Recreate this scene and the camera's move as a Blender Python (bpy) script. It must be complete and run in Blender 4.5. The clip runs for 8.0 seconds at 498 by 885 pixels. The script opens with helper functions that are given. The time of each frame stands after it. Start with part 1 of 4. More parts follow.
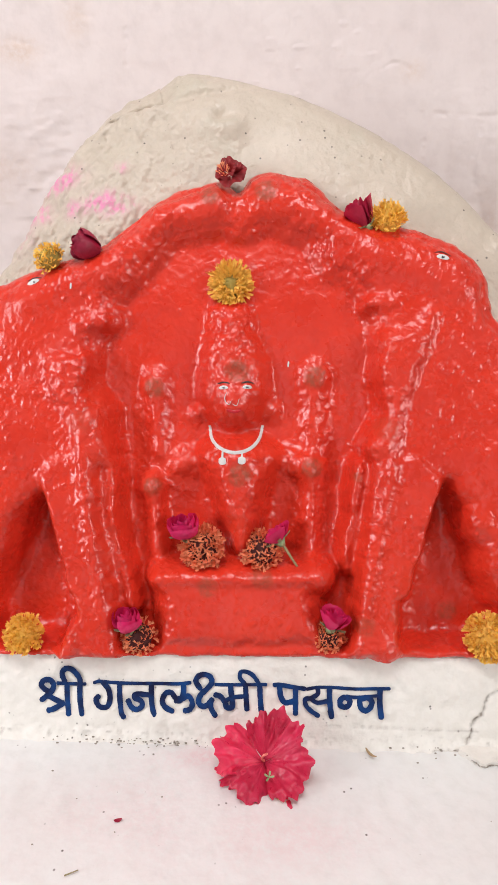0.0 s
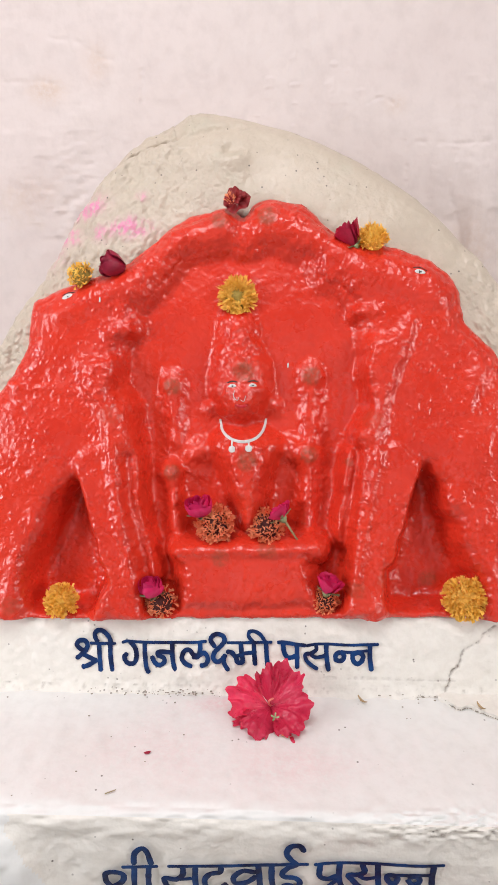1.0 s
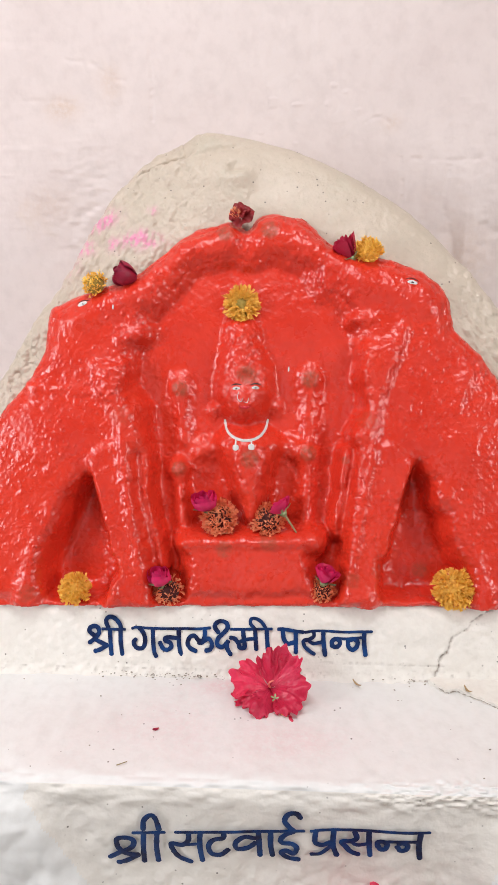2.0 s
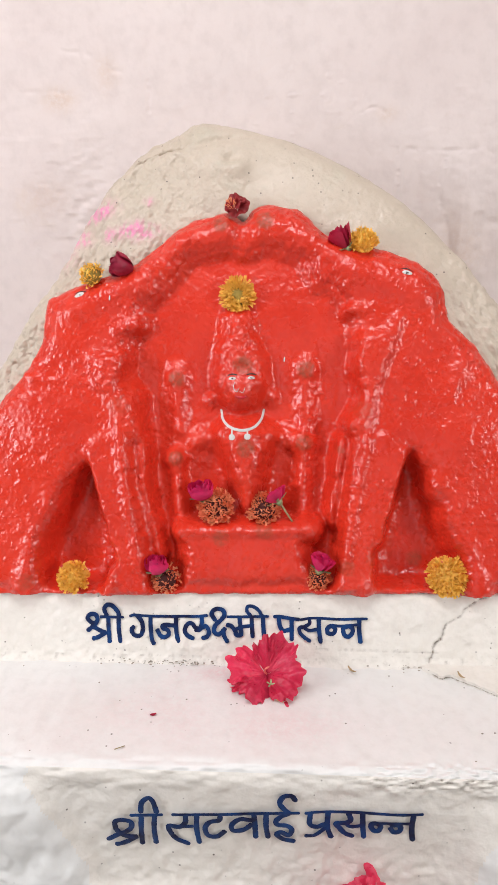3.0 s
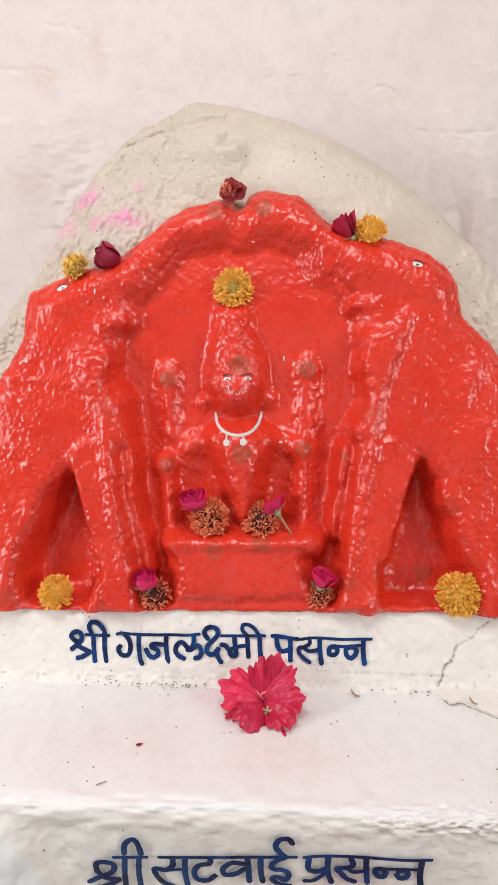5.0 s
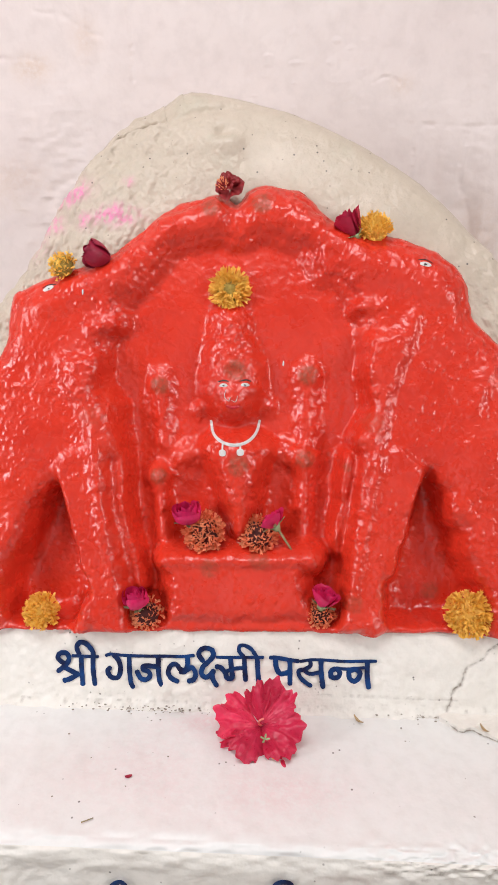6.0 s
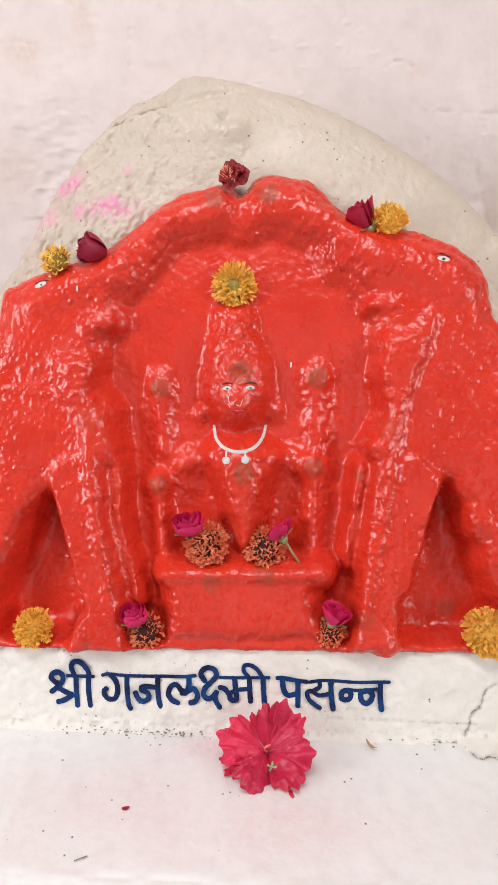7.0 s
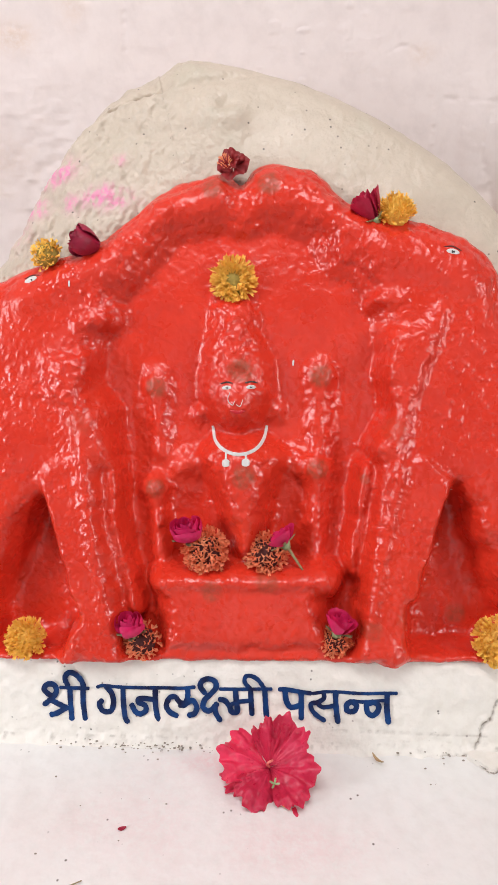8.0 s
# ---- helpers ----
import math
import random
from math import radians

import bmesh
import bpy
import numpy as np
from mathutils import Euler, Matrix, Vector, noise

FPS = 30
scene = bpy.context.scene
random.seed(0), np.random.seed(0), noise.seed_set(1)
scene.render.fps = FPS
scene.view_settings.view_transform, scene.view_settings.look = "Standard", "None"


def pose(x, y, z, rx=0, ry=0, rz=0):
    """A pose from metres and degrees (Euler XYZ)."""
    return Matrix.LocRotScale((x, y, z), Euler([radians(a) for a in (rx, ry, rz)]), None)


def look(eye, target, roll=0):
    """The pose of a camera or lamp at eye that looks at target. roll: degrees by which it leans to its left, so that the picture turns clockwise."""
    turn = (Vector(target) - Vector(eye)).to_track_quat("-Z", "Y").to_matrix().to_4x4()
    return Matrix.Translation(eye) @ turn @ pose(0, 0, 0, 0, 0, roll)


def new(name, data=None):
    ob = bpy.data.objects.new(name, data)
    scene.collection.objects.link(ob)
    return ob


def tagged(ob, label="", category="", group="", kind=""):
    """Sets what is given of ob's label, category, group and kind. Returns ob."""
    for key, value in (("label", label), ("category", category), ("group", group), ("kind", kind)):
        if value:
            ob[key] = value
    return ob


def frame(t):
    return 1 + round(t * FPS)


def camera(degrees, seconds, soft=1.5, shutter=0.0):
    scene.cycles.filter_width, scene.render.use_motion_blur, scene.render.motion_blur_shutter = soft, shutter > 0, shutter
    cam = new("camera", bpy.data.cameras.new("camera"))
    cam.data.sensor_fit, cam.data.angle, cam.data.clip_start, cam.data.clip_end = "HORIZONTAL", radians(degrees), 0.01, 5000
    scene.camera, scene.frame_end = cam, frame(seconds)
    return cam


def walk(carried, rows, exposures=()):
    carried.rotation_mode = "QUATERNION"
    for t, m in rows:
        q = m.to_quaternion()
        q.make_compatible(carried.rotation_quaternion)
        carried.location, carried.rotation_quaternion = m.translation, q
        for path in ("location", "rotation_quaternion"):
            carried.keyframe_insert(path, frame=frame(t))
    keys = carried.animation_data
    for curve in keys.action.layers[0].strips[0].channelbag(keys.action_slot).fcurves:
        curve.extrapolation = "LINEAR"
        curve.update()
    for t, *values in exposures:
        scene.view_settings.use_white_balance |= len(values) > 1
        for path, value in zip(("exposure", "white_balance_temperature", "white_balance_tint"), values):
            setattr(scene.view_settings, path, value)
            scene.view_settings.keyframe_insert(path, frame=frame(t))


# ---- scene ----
cam = camera(42.0, 8.0, soft=1.0)
PATH = [
    (0, (-0.008, -0.02, 1.213), (-0.082, 1.878, 0.587), 0.1),
    (0.5, (-0.009, -0.092, 1.227), (-0.078, 1.807, 0.601), -0.2),
    (1, (-0.009, -0.14, 1.237), (-0.088, 1.759, 0.615), -0.5),
    (1.5, (-0.009, -0.175, 1.247), (-0.089, 1.726, 0.631), -0.3),
    (2.8, (-0.001, -0.213, 1.25), (-0.096, 1.689, 0.64), -0.4),
    (3, (0.0, -0.208, 1.248), (-0.088, 1.687, 0.614), -0.4),
    (3.5, (0.007, -0.198, 1.246), (-0.094, 1.691, 0.595), -0.5),
    (4, (0.01, -0.19, 1.244), (-0.092, 1.698, 0.591), -0.5),
    (4.5, (0.007, -0.163, 1.243), (-0.094, 1.724, 0.588), -0.4),
    (6, (0.006, -0.082, 1.238), (-0.089, 1.805, 0.583), -0.2),
    (6.5, (0.003, -0.056, 1.234), (-0.098, 1.829, 0.573), -0.3),
    (7, (-0.002, -0.03, 1.231), (-0.1, 1.855, 0.57), -0.2),
    (7.5, (-0.005, -0.011, 1.229), (-0.108, 1.873, 0.566), -0.3),
    (8, (-0.007, 0.004, 1.227), (-0.098, 1.885, 0.552), -0.3),
]
walk(cam, [(t, look(eye, target, roll)) for t, eye, target, roll in PATH])

# ---- world and light ----
world = bpy.data.worlds.new("sky_world")
scene.world = world
world.use_nodes = True
wn = world.node_tree
sky = wn.nodes.new("ShaderNodeTexSky")
sky.sky_type, sky.sun_disc = "NISHITA", False
sky.sun_elevation, sky.sun_rotation = radians(56), radians(-22)
wn.nodes["Background"].inputs["Strength"].default_value = 0.12
wn.links.new(sky.outputs["Color"], wn.nodes["Background"].inputs["Color"])

sun = new("sun", bpy.data.lights.new("sun", "SUN"))
sun.data.energy, sun.data.angle, sun.data.color = 2.0, radians(0.5), (1.0, 0.95, 0.88)
sun.matrix_world = look((-2, 5, 8), (0, 0, 0))


def added_light(name, eye, target, width, height, watts, colour):
    lamp = new(name, bpy.data.lights.new(name, "AREA"))
    lamp.data.shape, lamp.data.size, lamp.data.size_y = "RECTANGLE", width, height
    lamp.data.energy, lamp.data.color = watts, colour
    lamp.matrix_world = look(eye, target)
    return lamp


# lamps added in openings out of view, sized and placed for the glints
added_light("added_roof_light", (-0.16, -0.17, 2.74), (-0.05, 0.45, 0.75), 1.4, 0.55, 31, (1.0, 0.98, 0.98))
# highlights on the carving suggest side light; its windows are assumed
added_light("assumed_side_light", (-1.60, -0.25, 1.45), (0.0, 0.55, 1.0), 0.45, 0.95, 23, (0.985, 0.98, 1.0))
added_light("assumed_side_light", (1.60, -0.45, 1.45), (0.0, 0.5, 1.0), 0.35, 0.95, 17, (1.0, 0.985, 0.97))
added_light("added_front_light", (0.05, -2.19, 1.05), (0.0, 0.6, 1.0), 1.0, 2.0, 4, (1.0, 0.985, 0.97))
scene.view_settings.exposure = -0.19


# ---- materials ----
def material(name, colour, rough=0.5, second=None, scale=8.0, amount=0.5, fine=120.0, bump=0.15, bump_scale=200.0, specks=0.0, speck_colour=(0.12, 0.1, 0.09), stain=None,
             attribute=None, attribute_colour=None, attribute_rough=None, coat=0.0, spread=0.004, rough_var=0.12, sub=0.0, speck_scale=90.0, per_object=0.0, specular=0.5, island=0.0, pimples=0.0, pimple_mask='', thin=0.0, bump_detail=4.0):
    """A node material: two scales of colour variation, specks, stains with a shape of their own, and fine relief."""
    m = bpy.data.materials.new(name)
    m.use_nodes = True
    tree = m.node_tree
    bsdf = tree.nodes["Principled BSDF"]
    link = tree.links.new

    def node(kind, **values):
        n = tree.nodes.new(kind)
        for key, value in values.items():
            n.inputs[key].default_value = value
        return n

    def mix(factor, a, b):
        n = tree.nodes.new("ShaderNodeMix")
        n.data_type = "RGBA"
        link(factor, n.inputs[0])
        for slot, value in ((6, a), (7, b)):
            if isinstance(value, tuple):
                n.inputs[slot].default_value = (*value, 1)
            else:
                link(value, n.inputs[slot])
        return n.outputs[2]

    def ramp(socket, low, high, top=1.0):
        n = tree.nodes.new("ShaderNodeMapRange")
        n.inputs["From Min"].default_value, n.inputs["From Max"].default_value = low, high
        n.inputs["To Max"].default_value = top
        link(socket, n.inputs["Value"])
        return n.outputs["Result"]

    place = tree.nodes.new("ShaderNodeTexCoord").outputs["Object"]

    def cloud(s, detail=4.0, roughness=0.6, distortion=0.0):
        n = node("ShaderNodeTexNoise", Scale=s, Detail=detail, Roughness=roughness, Distortion=distortion)
        link(place, n.inputs["Vector"])
        return n.outputs["Fac"]

    second = second or tuple(c * 0.82 for c in colour)
    out = mix(ramp(cloud(scale, 5.0), 0.38, 0.68, amount), colour, second)
    out = mix(ramp(cloud(fine, 3.0), 0.45, 0.75, 0.35), out, tuple(c * 0.86 for c in second))
    if stain:
        s_colour, s_scale, low, high, top = stain
        out = mix(ramp(cloud(s_scale, 6.0, 0.65, 0.6), low, high, top), out, s_colour)
    if attribute:
        a = tree.nodes.new("ShaderNodeAttribute")
        a.attribute_name = attribute
        worn = tree.nodes.new("ShaderNodeMath")
        worn.operation = "MULTIPLY"
        link(a.outputs["Fac"], worn.inputs[0])
        link(ramp(cloud(140.0, 4.0, 0.7), 0.25, 0.6), worn.inputs[1])
        out = mix(worn.outputs[0], out, attribute_colour)
    if specks:
        cells = node("ShaderNodeTexVoronoi", Scale=speck_scale)
        link(place, cells.inputs["Vector"])
        near = ramp(cells.outputs["Distance"], 0.16, 0.06)
        some = ramp(cloud(speck_scale * 0.45, 2.0), 0.62 - specks * 0.1, 0.68 - specks * 0.1)
        both = tree.nodes.new("ShaderNodeMath")
        both.operation = "MULTIPLY"
        link(near, both.inputs[0])
        link(some, both.inputs[1])
        out = mix(both.outputs[0], out, speck_colour)
    if per_object:
        info = tree.nodes.new("ShaderNodeObjectInfo")
        shade = tree.nodes.new("ShaderNodeHueSaturation")
        link(ramp(info.outputs["Random"], 0.0, 1.0, 1.0), shade.inputs["Fac"])
        shade.inputs["Value"].default_value = 1.0 - per_object
        link(out, shade.inputs["Color"])
        out = shade.outputs["Color"]
    if island:
        geo = tree.nodes.new("ShaderNodeNewGeometry")
        tint = tree.nodes.new("ShaderNodeHueSaturation")
        link(geo.outputs["Random Per Island"], tint.inputs["Fac"])
        tint.inputs["Value"].default_value, tint.inputs["Saturation"].default_value = 1.0 - island, 1.05
        link(out, tint.inputs["Color"])
        out = tint.outputs["Color"]
    link(out, bsdf.inputs["Base Color"])
    r = tree.nodes.new("ShaderNodeMapRange")
    r.inputs["From Min"].default_value, r.inputs["From Max"].default_value = 0.3, 0.7
    r.inputs["To Min"].default_value, r.inputs["To Max"].default_value = max(0.03, rough - rough_var), min(1.0, rough + rough_var)
    link(cloud(scale * 3.0, 3.0), r.inputs["Value"])
    rough_out = r.outputs["Result"]
    if attribute and attribute_rough is not None:
        rm = tree.nodes.new("ShaderNodeMix")
        link(worn.outputs[0], rm.inputs[0])
        link(rough_out, rm.inputs[2])
        rm.inputs[3].default_value = attribute_rough
        rough_out = rm.outputs[0]
    link(rough_out, bsdf.inputs["Roughness"])
    bsdf.inputs["Specular IOR Level"].default_value = specular
    bsdf.inputs["Coat Weight"].default_value = coat
    bsdf.inputs["Coat Roughness"].default_value = 0.12
    if sub:
        bsdf.inputs["Subsurface Weight"].default_value = sub
        bsdf.inputs["Subsurface Radius"].default_value = (0.004, 0.0015, 0.001)
        bsdf.inputs["Subsurface Scale"].default_value = 1.0
    if bump:
        b = node("ShaderNodeBump", Strength=bump, Distance=spread)
        relief_out = cloud(bump_scale, bump_detail, 0.5)
        if pimples:
            total = tree.nodes.new("ShaderNodeMath")
            total.operation = "ADD"
            link(relief_out, total.inputs[0])
            spots = ramp(cloud(bump_scale * 1.3, 0.5, 0.5, 0.5), 0.54, 0.72, pimples)
            where = tree.nodes.new("ShaderNodeAttribute")
            where.attribute_name = pimple_mask
            only = tree.nodes.new("ShaderNodeMath")
            only.operation = "MULTIPLY"
            link(spots, only.inputs[0])
            link(where.outputs["Fac"], only.inputs[1])
            link(only.outputs[0], total.inputs[1])
            relief_out = total.outputs[0]
        link(relief_out, b.inputs["Height"])
        link(b.outputs["Normal"], bsdf.inputs["Normal"])
    if thin:
        glow = tree.nodes.new("ShaderNodeBsdfTranslucent")
        link(out, glow.inputs["Color"])
        both_sides = tree.nodes.new("ShaderNodeMixShader")
        both_sides.inputs[0].default_value = thin
        link(bsdf.outputs[0], both_sides.inputs[1])
        link(glow.outputs[0], both_sides.inputs[2])
        link(both_sides.outputs[0], tree.nodes["Material Output"].inputs["Surface"])
    return m


RED = material("red_enamel", (0.66, 0.036, 0.016), 0.28, (0.55, 0.024, 0.012), 9.0, 0.7, 60.0, 0.16, 95.0, attribute="mark", attribute_colour=(0.27, 0.055, 0.022), attribute_rough=0.6, spread=0.006, rough_var=0.07, pimples=1.0, pimple_mask='lumpy', specular=0.55, bump_detail=2.0)
WHITE_PAINT = material("white_paint", (0.66, 0.64, 0.62), 0.4, bump=0.1)
BLACK_PAINT = material("black_paint", (0.02, 0.014, 0.014), 0.4, bump=0.0)
LIP_PAINT = material("crimson_paint", (0.5, 0.012, 0.02), 0.35, bump=0.0)
STONE = material("cream_painted_stone", (0.56, 0.472, 0.388), 0.5, (0.505, 0.425, 0.34), 7.0, 0.7, 70.0, 0.45, 85.0, specks=0.8, stain=((0.50, 0.46, 0.37), 14.0, 0.56, 0.75, 0.5),
                 attribute="powder", attribute_colour=(0.80, 0.24, 0.46), attribute_rough=0.8, spread=0.008, coat=0.12)
STRIP = material("cream_plaster", (0.765, 0.73, 0.68), 0.5, (0.71, 0.665, 0.605), 10.0, 0.6, 80.0, 0.36, 90.0, specks=0.7, attribute="dirt", attribute_colour=(0.16, 0.12, 0.09), attribute_rough=0.9, spread=0.006)
LEDGE = material("limewashed_ledge", (0.745, 0.742, 0.728), 0.45, (0.71, 0.695, 0.67), 6.0, 0.5, 60.0, 0.22, 55.0, specks=0.25, attribute="powder", attribute_colour=(0.74, 0.42, 0.45), attribute_rough=0.7, spread=0.005)
WALL = material("limewashed_wall", (0.71, 0.622, 0.606), 0.6, (0.64, 0.545, 0.53), 4.0, 0.7, 40.0, 0.28, 38.0, stain=((0.60, 0.47, 0.37), 6.0, 0.64, 0.80, 0.45), spread=0.008, attribute="rust", attribute_colour=(0.58, 0.40, 0.28), attribute_rough=0.7)
# for the unseen walls and ceiling, kept dark so that they bounce less light
UNSEEN_GREY = material("dark_unseen_plaster", (0.36, 0.33, 0.30), 0.8, (0.28, 0.25, 0.22), 3.0, 0.7, 30.0, 0.3, 20.0)
FLOOR = material("stone_floor", (0.42, 0.38, 0.34), 0.5, bump=0.2, bump_scale=30.0)
EARTH = material("dry_earth", (0.36, 0.29, 0.22), 0.9, bump=0.3, bump_scale=12.0)
INK = material("blue_brush_paint", (0.003, 0.005, 0.034), 0.5, (0.004, 0.065, 0.25), 40.0, 0.62, 130.0, 0.2, 120.0, specular=0.25)
YELLOW = material("yellow_petals", (1.0, 0.67, 0.16), 0.6, (1.0, 0.56, 0.09), 60.0, 0.6, 300.0, 0.1, 400.0, island=0.06, thin=0.2)
ORANGE = material("russet_petals", (1.0, 0.44, 0.24), 0.6, (0.95, 0.24, 0.12), 70.0, 0.8, 300.0, 0.1, 400.0, island=0.1, thin=0.35)
MAROON = material("maroon_petals", (0.29, 0.006, 0.009), 0.6, (0.18, 0.004, 0.007), 60.0, 0.7, 300.0, 0.1, 300.0, sub=0.1, island=0.1)
OLIVE = material("olive_centre", (0.36, 0.24, 0.035), 0.7, (0.22, 0.16, 0.03), 90.0, 0.8, 400.0, 0.3, 500.0)
# dark core, so that the gaps between the russet florets come out dark
DARK_CENTRE = material("dark_centre", (0.065, 0.008, 0.008), 0.8, bump=0.3)
WINE = material("wine_rose_petals", (0.62, 0.016, 0.075), 0.5, (0.44, 0.010, 0.045), 45.0, 0.7, 220.0, 0.2, 200.0, per_object=0.25, thin=0.15)
ROSE = material("magenta_rose_petals", (0.84, 0.03, 0.19), 0.45, (0.66, 0.018, 0.11), 45.0, 0.7, 220.0, 0.15, 260.0, per_object=0.25, thin=0.25)
CRIMSON = material("crimson_rose_petals", (0.36, 0.008, 0.045), 0.5, (0.24, 0.006, 0.028), 45.0, 0.7, 220.0, 0.15, 260.0, sub=0.1, per_object=0.25)
# dark throat colour: pigment, together with the shade of the folds
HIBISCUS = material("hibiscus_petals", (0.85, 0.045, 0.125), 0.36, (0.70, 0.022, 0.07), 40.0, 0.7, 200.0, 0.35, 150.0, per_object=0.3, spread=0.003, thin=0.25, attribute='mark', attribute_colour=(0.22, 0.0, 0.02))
STAMEN = material("pink_stamen", (0.80, 0.22, 0.18), 0.5, bump=0.0)
POLLEN = material("pollen", (0.75, 0.38, 0.05), 0.7, bump=0.0)
GREEN = material("pale_green_sepal", (0.34, 0.40, 0.22), 0.6, (0.22, 0.29, 0.12), 80.0, 0.7, bump=0.1)
STEM = material("dry_stem", (0.30, 0.24, 0.12), 0.7, (0.2, 0.17, 0.08), 80.0, 0.7, bump=0.1)
DRY = material("dry_leaf", (0.40, 0.27, 0.14), 0.7, bump=0.2)
CHIP = material("dark_grit", (0.27, 0.23, 0.19), 0.8, bump=0.0)


# ---- building helpers ----
def mesh_of(name, verts, faces, materials, smooth=True, slots=None):
    me = bpy.data.meshes.new(name)
    me.from_pydata(verts if isinstance(verts, list) else verts.tolist(), [], faces if isinstance(faces, list) else faces.tolist())
    for m in materials:
        me.materials.append(m)
    me.polygons.foreach_set("use_smooth", [smooth] * len(me.polygons))
    if slots is not None:
        me.polygons.foreach_set("material_index", slots)
    me.update()
    return me


def shape(name, verts, faces, materials, parent=None, label="", smooth=True):
    ob = new(name, mesh_of(name, verts, faces, materials if isinstance(materials, (list, tuple)) else [materials], smooth))
    ob.parent = parent
    return tagged(ob, label)


def part(name, bm, mat, parent, label=""):
    me = bpy.data.meshes.new(name)
    bm.to_mesh(me)
    bm.free()
    me.materials.append(mat)
    me.polygons.foreach_set("use_smooth", [True] * len(me.polygons))
    ob = new(name, me)
    ob.parent = parent
    return tagged(ob, label)


def grid_faces(rows, cols, wrap=False):
    i, j = np.meshgrid(np.arange(rows - 1), np.arange(cols if wrap else cols - 1), indexing="ij")
    a, b = i * cols + j, i * cols + (j + 1) % cols
    return np.stack([a, b, b + cols, a + cols], -1).reshape(-1, 4)


def attribute(me, name, values):
    me.attributes.new(name, "FLOAT", "POINT").data.foreach_set("value", np.asarray(values, np.float32).ravel())


def wobble(shape_, cells, seed):
    """Smooth random relief on a grid, about -1 to 1, with that many cells down and across."""
    r = np.random.RandomState(seed)
    n, m = cells
    g = r.rand(n + 3, m + 3) * 2 - 1
    y, x = np.linspace(0, n, shape_[0], endpoint=False), np.linspace(0, m, shape_[1], endpoint=False)
    iy, ix = y.astype(int), x.astype(int)
    fy, fx = (y - iy)[:, None], (x - ix)[None, :]
    fy, fx = fy * fy * (3 - 2 * fy), fx * fx * (3 - 2 * fx)
    pick = lambda a, b: g[np.ix_(iy + a, ix + b)]
    return pick(0, 0) * (1 - fy) * (1 - fx) + pick(1, 0) * fy * (1 - fx) + pick(0, 1) * (1 - fy) * fx + pick(1, 1) * fy * fx


def soft(values, times=1):
    for _ in range(times):
        p = np.pad(values, 1, mode="edge")
        values = (p[1:-1, 1:-1] * 4 + p[:-2, 1:-1] * 2 + p[2:, 1:-1] * 2 + p[1:-1, :-2] * 2 + p[1:-1, 2:] * 2 + p[:-2, :-2] + p[:-2, 2:] + p[2:, :-2] + p[2:, 2:]) / 16
    return values


def smooth_line(points, steps=6):
    """A Catmull-Rom line through 2D points."""
    p = [np.array(q, float) for q in points]
    p = [2 * p[0] - p[1]] + p + [2 * p[-1] - p[-2]]
    out = []
    for a, b, c, d in zip(p, p[1:], p[2:], p[3:]):
        for k in range(steps):
            t = k / steps
            out.append(0.5 * (2 * b + (c - a) * t + (2 * a - 5 * b + 4 * c - d) * t * t + (3 * b - a - 3 * c + d) * t ** 3))
    return np.array(out + [p[-2]])


def to_segment(X, Y, ax, ay, bx, by):
    dx, dy = bx - ax, by - ay
    t = np.clip(((X - ax) * dx + (Y - ay) * dy) / (dx * dx + dy * dy + 1e-9), 0, 1)
    return np.hypot(X - ax - t * dx, Y - ay - t * dy), t


# the leaning plane of the carved stone: x across, v up along the stone, h out of it
LEAN_BACK = radians(19.0)
FOOT = Vector((0.0, 0.630, 0.735))
UP = Vector((0, math.sin(LEAN_BACK), math.cos(LEAN_BACK)))
OUT = Vector((0, -math.cos(LEAN_BACK), math.sin(LEAN_BACK)))


def on_stone(u, v, h):
    return np.stack([u, FOOT.y + v * UP.y + h * OUT.y, FOOT.z + v * UP.z + h * OUT.z], -1)


def stone_pose(u, v, h, turn=0.0, tip=0.0, side=0.0):
    """A pose on the stone whose z points out of it."""
    spot = FOOT + UP * v + OUT * h + Vector((u, 0, 0))
    return Matrix.Translation(spot) @ pose(0, 0, 0, 90 - 19.0, 0, 0) @ pose(0, 0, 0, tip, side, turn)


# ---- the place ----
def box(name, lo, hi, mat, label, category):
    bm = bmesh.new()
    bmesh.ops.create_cube(bm, size=1, matrix=Matrix.LocRotScale((Vector(lo) + Vector(hi)) / 2, None, Vector(hi) - Vector(lo)))
    ob = part(name, bm, mat, None)
    ob.data.polygons.foreach_set("use_smooth", [False] * 6)
    return tagged(ob, label, category, kind="structure")


def wall_with_opening(name, axis, at, thick, span, hole, label):
    """A plain wall along one axis, with one opening through it: four blocks in one mesh."""
    bm = bmesh.new()
    (a0, a1), (h0, h1, z0, z1), top = span, hole, 2.75
    for s0, s1, lo, hi in ((a0, h0, 0, top), (h1, a1, 0, top), (h0, h1, z1, top), (h0, h1, 0, z0)):
        if hi - lo > 0.001:
            size = (thick, s1 - s0, hi - lo) if axis == "x" else (s1 - s0, thick, hi - lo)
            mid = (at, (s0 + s1) / 2, (lo + hi) / 2) if axis == "x" else ((s0 + s1) / 2, at, (lo + hi) / 2)
            bmesh.ops.create_cube(bm, size=1, matrix=Matrix.LocRotScale(mid, None, size))
    ob = part(name, bm, UNSEEN_GREY, None)
    ob.data.polygons.foreach_set("use_smooth", [False] * len(ob.data.polygons))
    return tagged(ob, label, "wall", kind="structure")


